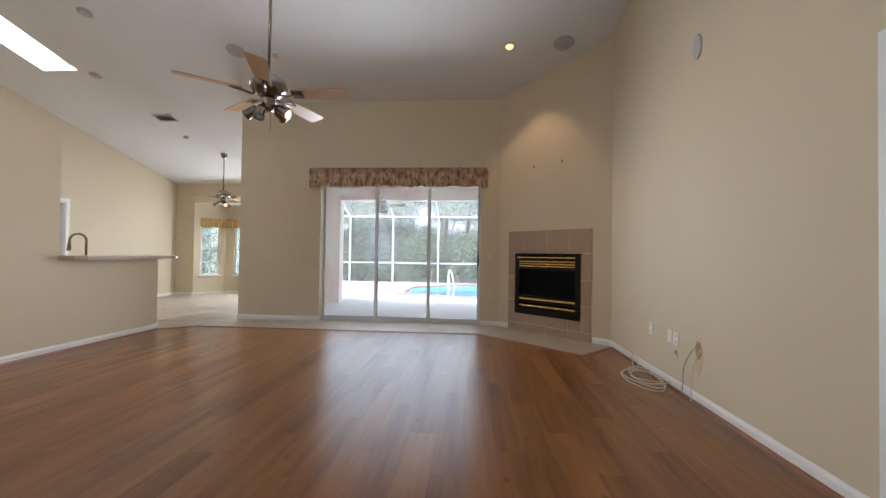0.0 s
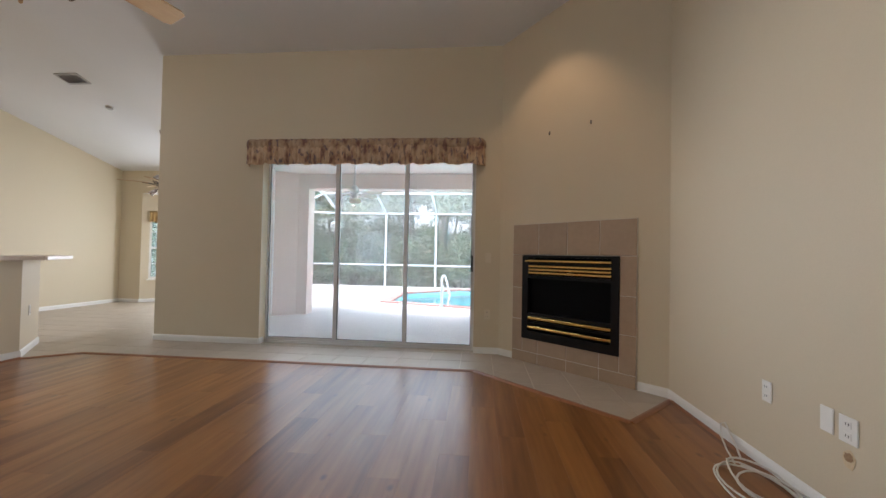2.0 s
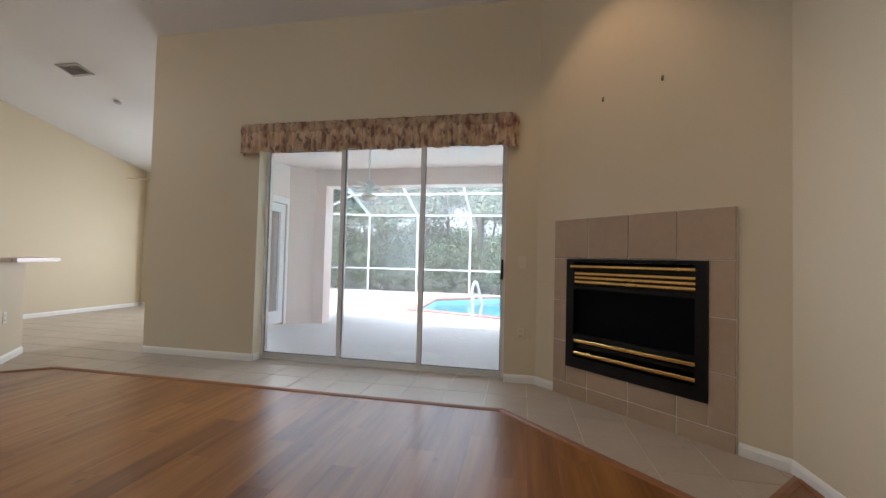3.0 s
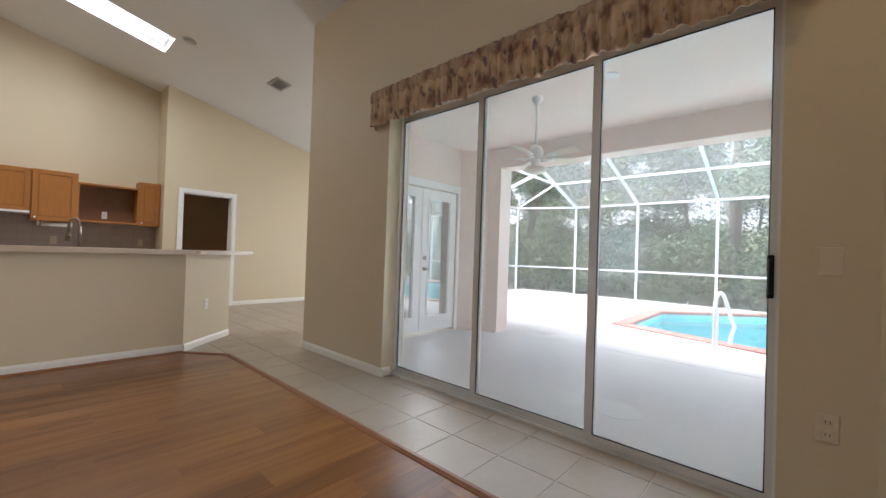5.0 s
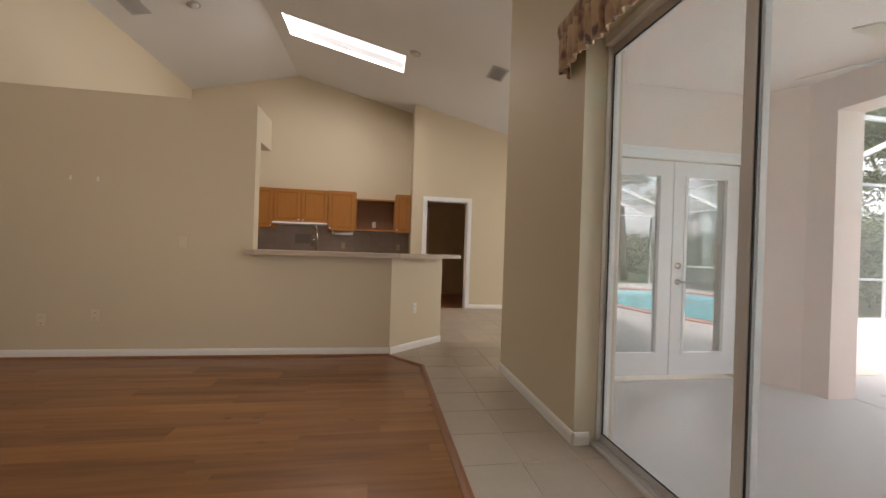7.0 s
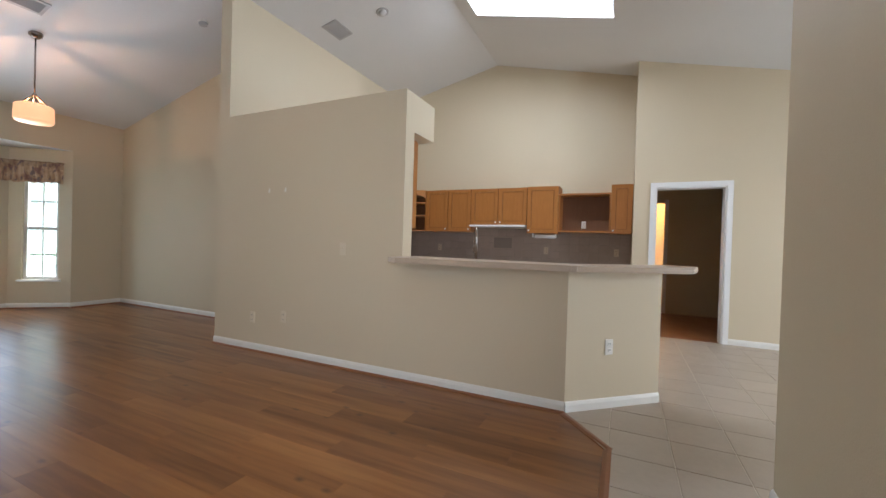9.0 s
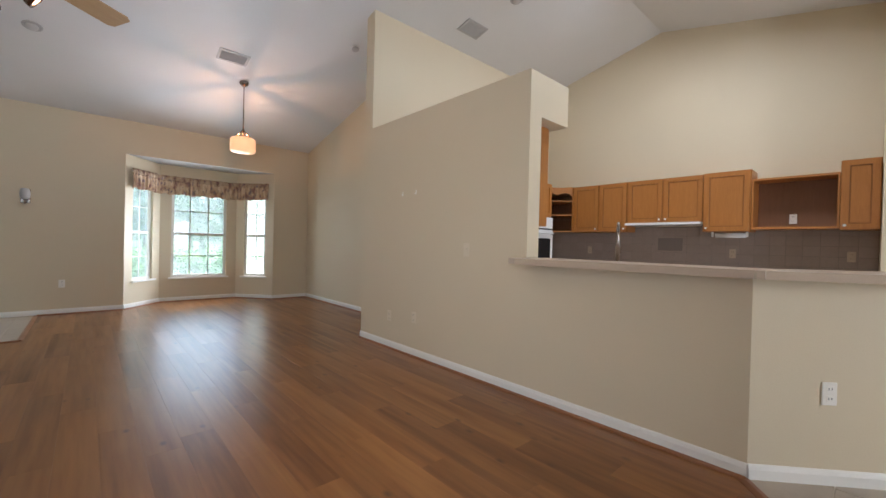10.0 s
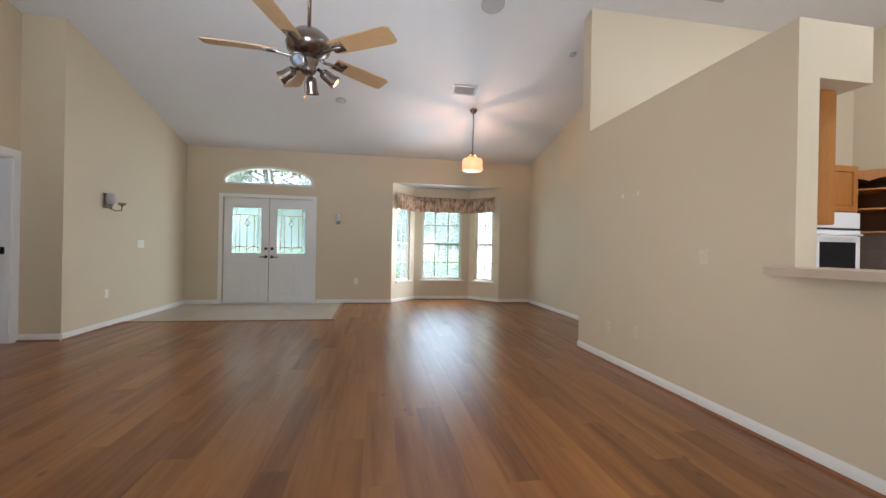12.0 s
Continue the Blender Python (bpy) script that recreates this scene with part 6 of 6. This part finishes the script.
for row, y in enumerate((18.6, 21.6, 25.0)):
    for x in range(-15, 14, 2):
        m = pose(x + rnd.uniform(-0.6, 0.6), y + rnd.uniform(-0.7, 0.7), -0.26, 0, 0, rnd.uniform(0, 360)) @ Matrix.Scale(1, 4)
        if k < 2:
            bush[k].matrix_world = m
        else:
            copy_thing(bush[k % 2], m)
        k += 1
for x, y in ((-12.2, 15.6), (-13.4, 13.2), (-12.0, 11.6), (-14.6, 16.6), (-13.0, 9.4), (-15.4, 11.8)):
    copy_thing(bush[k % 2], pose(x, y, -0.26, 0, 0, rnd.uniform(0, 360)) @ Matrix.Scale(1.25, 4))
    k += 1
for x, y in ((-12.2, 13.6), (-16.8, 12.2), (-13.6, 16.6), (-17.5, 15.5)):
    copy_thing(kinds[k % 4], pose(x, y, -0.26, 0, 0, rnd.uniform(0, 360)))
    k += 1

# ---- front yard ----
hedge = shrub(31, 0.75, 1.0, paint("bright_leaf", (0.20, 0.36, 0.05), (0.09, 0.19, 0.03), rough=0.5, scale=2, fine=9, bump=0, island=0.6), 1500, 0.07, "bright green clipped shrub below the bay window", "front shrubs")
hedge.matrix_world = pose(-2.7, -4.6, -0.26)
for x, y in ((-4.0, -4.9), (-5.2, -4.5), (-3.3, -6.1), (-6.6, -5.6), (-4.8, -6.6), (-2.2, -7.2), (-4.1, -7.8), (-6.0, -8.0), (-7.8, -7.0), (-0.4, -7.6)):
    copy_thing(hedge, pose(x, y, -0.26, 0, 0, rnd.uniform(0, 360)))
for i, (x, y) in enumerate(((2.0, -14.2), (3.6, -16.5), (0.6, -16.2), (5.2, -15.0), (1.6, -20.5), (-8.5, -13.5), (-4.2, -17.0), (10.8, -16.5), (-13.0, -18.0), (-1.5, -22.0), (-7.0, -24.0), (8.5, -22.0), (-11.0, -26.0), (-17.5, -14.0), (-5.5, -12.8), (-2.4, -15.2), (-9.5, -20.5), (13.0, -24.0), (-5.0, -29.0))):
    t = copy_thing(kinds[(i + 1) % 4], pose(x, y, -0.26, 0, 0, rnd.uniform(0, 360)))
    tagged(t, "leafy street tree beyond the front lawn", group="front trees")
structure("road", box_bm(-60, 60, -12.4, -8.6, -0.25, -0.245), ROADM, "pale grey residential street", "road")
structure("pavement_porch", box_bm(-2.2, 1.9, -5.0, SOUTH - 0.2, -0.24, -0.02), DECK, "pale concrete front porch", "pavement")

# ---- floor pieces ----
EDGE_Y = 5.70
floor_ob = bpy.data.objects["floor"]
rnd = random.Random(5)
plank_mesh = {}
W, L = 0.175, 1.22


def plank(x, y0, y1):
    key = round(y1 - y0, 3)
    if key not in plank_mesh:
        plank_mesh[key] = mesh_of("plank", quad_box(bmesh.new(), -W / 2 + 0.0001, W / 2 - 0.0001, -key / 2 + 0.0001, key / 2 - 0.0001, -0.011, 0.0, chamfer=0.0004), PLANK)
    ob = new("plank", plank_mesh[key])
    ob.parent = floor_ob
    ob.location = (x, (y0 + y1) / 2, 0)


row = 0
x = DINING + W / 2
while x < EAST + W / 2:
    lo, hi = SOUTH, EDGE_Y
    if x < -2.5 and x > -4.78:
        lo = SOUTH - 0.6
    if x < BAR - 0.1:
        hi = 1.6
    y = lo - (row * 0.47) % L
    while y < hi:
        a, b = max(y, lo), min(y + L, hi)
        if b - a > 0.02:
            plank(x, round(a, 3), round(b, 3))
        y += L
    x += W
    row += 1
structure("floor_side_room", box_bm(-11.5, DOORWALL - 0.02, 6.0, 8.2, -0.011, 0.0), REDUCER, "dark wood floor of the side room", "floor")
structure("floor_bedroom", box_bm(EAST + 0.10, 4.6, 0.4, 2.9, -0.011, 0.0), PLANK, "wood laminate floor of the room beyond", "floor")

# tiles, laid on one grid and cut to the edges of each stretch of floor
T, TX, TY = 0.342, -2.395, 6.03
full_tile = {}


def clipped(poly, region):
    """poly cut to a convex region, both counter-clockwise."""
    for (xa, ya), (xb, yb) in zip(region, region[1:] + region[:1]):
        out = []
        for (px_, py_), (qx, qy) in zip(poly, poly[1:] + poly[:1]):
            dp, dq = (xb - xa) * (py_ - ya) - (yb - ya) * (px_ - xa), (xb - xa) * (qy - ya) - (yb - ya) * (qx - xa)
            if dp >= 0:
                out.append((px_, py_))
            if (dp >= 0) != (dq >= 0):
                f = dp / (dp - dq)
                out.append((px_ + f * (qx - px_), py_ + f * (qy - py_)))
        poly = out
        if len(poly) < 3:
            return []
    return poly


def tile_floor(region, material):
    xs_, ys_ = [p[0] for p in region], [p[1] for p in region]
    structure("floor_tile_bed", prism(bmesh.new(), region, -0.010, 0.004), GROUT, "pale grout bed under floor tiles", "floor")
    j = 0.0024
    for a in range(math.floor((min(xs_) - TX) / T), math.ceil((max(xs_) - TX) / T)):
        for b in range(math.floor((min(ys_) - TY) / T), math.ceil((max(ys_) - TY) / T)):
            x0, y0 = TX + a * T, TY + b * T
            cell = [(x0 + j, y0 + j), (x0 + T - j, y0 + j), (x0 + T - j, y0 + T - j), (x0 + j, y0 + T - j)]
            cut = clipped(cell, region)
            if not cut:
                continue
            area = sum(p[0] * q[1] - q[0] * p[1] for p, q in zip(cut, cut[1:] + cut[:1])) / 2
            if area < 0.0008:
                continue
            if area > 0.999 * (T - 2 * j) ** 2:
                if material.name not in full_tile:
                    full_tile[material.name] = mesh_of("tile", quad_box(bmesh.new(), j, T - j, j, T - j, 0.0, 0.0075, chamfer=0.002), material)
                ob = new("tile", full_tile[material.name])
            else:
                ob = new("tile", mesh_of("tile", prism(bmesh.new(), [(p - x0, q - y0) for p, q in cut], 0.0, 0.0075), material))
            ob.parent = floor_ob
            ob.location = (x0, y0, 0.0)


tile_floor([(-4.105, 5.70), (0.15, 5.70), (0.15, 6.54), (-4.105, 6.54)], TILE)
tile_floor([(0.15, 5.70), (1.27, 4.62), (1.775, 5.13), (0.425, 6.409), (0.15, 6.409)], TILE)
tile_floor([(-7.78, 6.03), (-4.105, 6.03), (-4.105, 10.2), (-7.78, 10.2)], TILE)
tile_floor([(-4.54, 5.384), (-4.105, 5.70), (-4.105, 6.03), (-5.28, 6.03), (-4.6, 5.384)], TILE)
tile_floor([(-7.60, 5.00), (-5.32, 5.00), (-5.30, 6.03), (-7.60, 6.03)], TILE)
tile_floor([(-1.53, -2.174), (1.34, -2.174), (1.34, -0.38), (-1.53, -0.38)], RUG)


def reducer(path, label):
    """A low wooden strip over the joint between wood and tile."""
    ob = tagged(new("trim_reducer"), label, "trim", kind="structure")
    for a, b in zip(path, path[1:]):
        a, b = Vector((*a, 0)), Vector((*b, 0))
        d = (b - a).normalized()
        s = Vector((d.y, -d.x, 0))
        bm = bmesh.new()
        ends = [[bm.verts.new(p + s * o + Vector((0, 0, z))) for o, z in ((-0.012, 0.0), (-0.010, 0.011), (0.012, 0.012), (0.034, 0.004), (0.036, 0.0))] for p in (a - d * 0.008, b + d * 0.008)]
        for k in range(5):
            bm.faces.new((ends[0][k], ends[0][(k + 1) % 5], ends[1][(k + 1) % 5], ends[1][k]))
        bm.faces.new(ends[0])
        bm.faces.new(ends[1][::-1])
        part("strip", bm, REDUCER, ob)


reducer([(-4.545, 5.384), (-4.16, 5.70), (0.15, 5.70), (1.27, 4.62), (1.765, 5.115)], "reddish wooden strip between wood floor and tile")
reducer([(1.33, -0.38), (-1.53, -0.38), (-1.53, -2.17)], "reddish wooden strip round the foyer tile")

# backsplash tiles
splash = thing("backsplash", "dark grey-brown tile backsplash behind the kitchen counter", "backsplash", pose(KITCHEN, 1.77, 0.912))
part("grout_bed", box_bm(0.0, 0.004, 0, 4.05, 0, 0.58), SPLASHG, splash)
part("accent_panel", soft_box(0.004, 0.010, 1.88, 2.20, 0.24, 0.42, 0.002, 1), SPLASHG, splash, "darker decorative tile panel")
sq = mesh_of("tile", soft_box(0.0, 0.006, 0.0015, 0.1485, 0.0015, 0.1185, 0.0015, 1), SPLASH)
for i in range(27):
    for k in range(5):
        ob = new("tile", sq)
        ob.parent, ob.location = splash, (0.0, i * 0.15, k * 0.12 - 0.03)
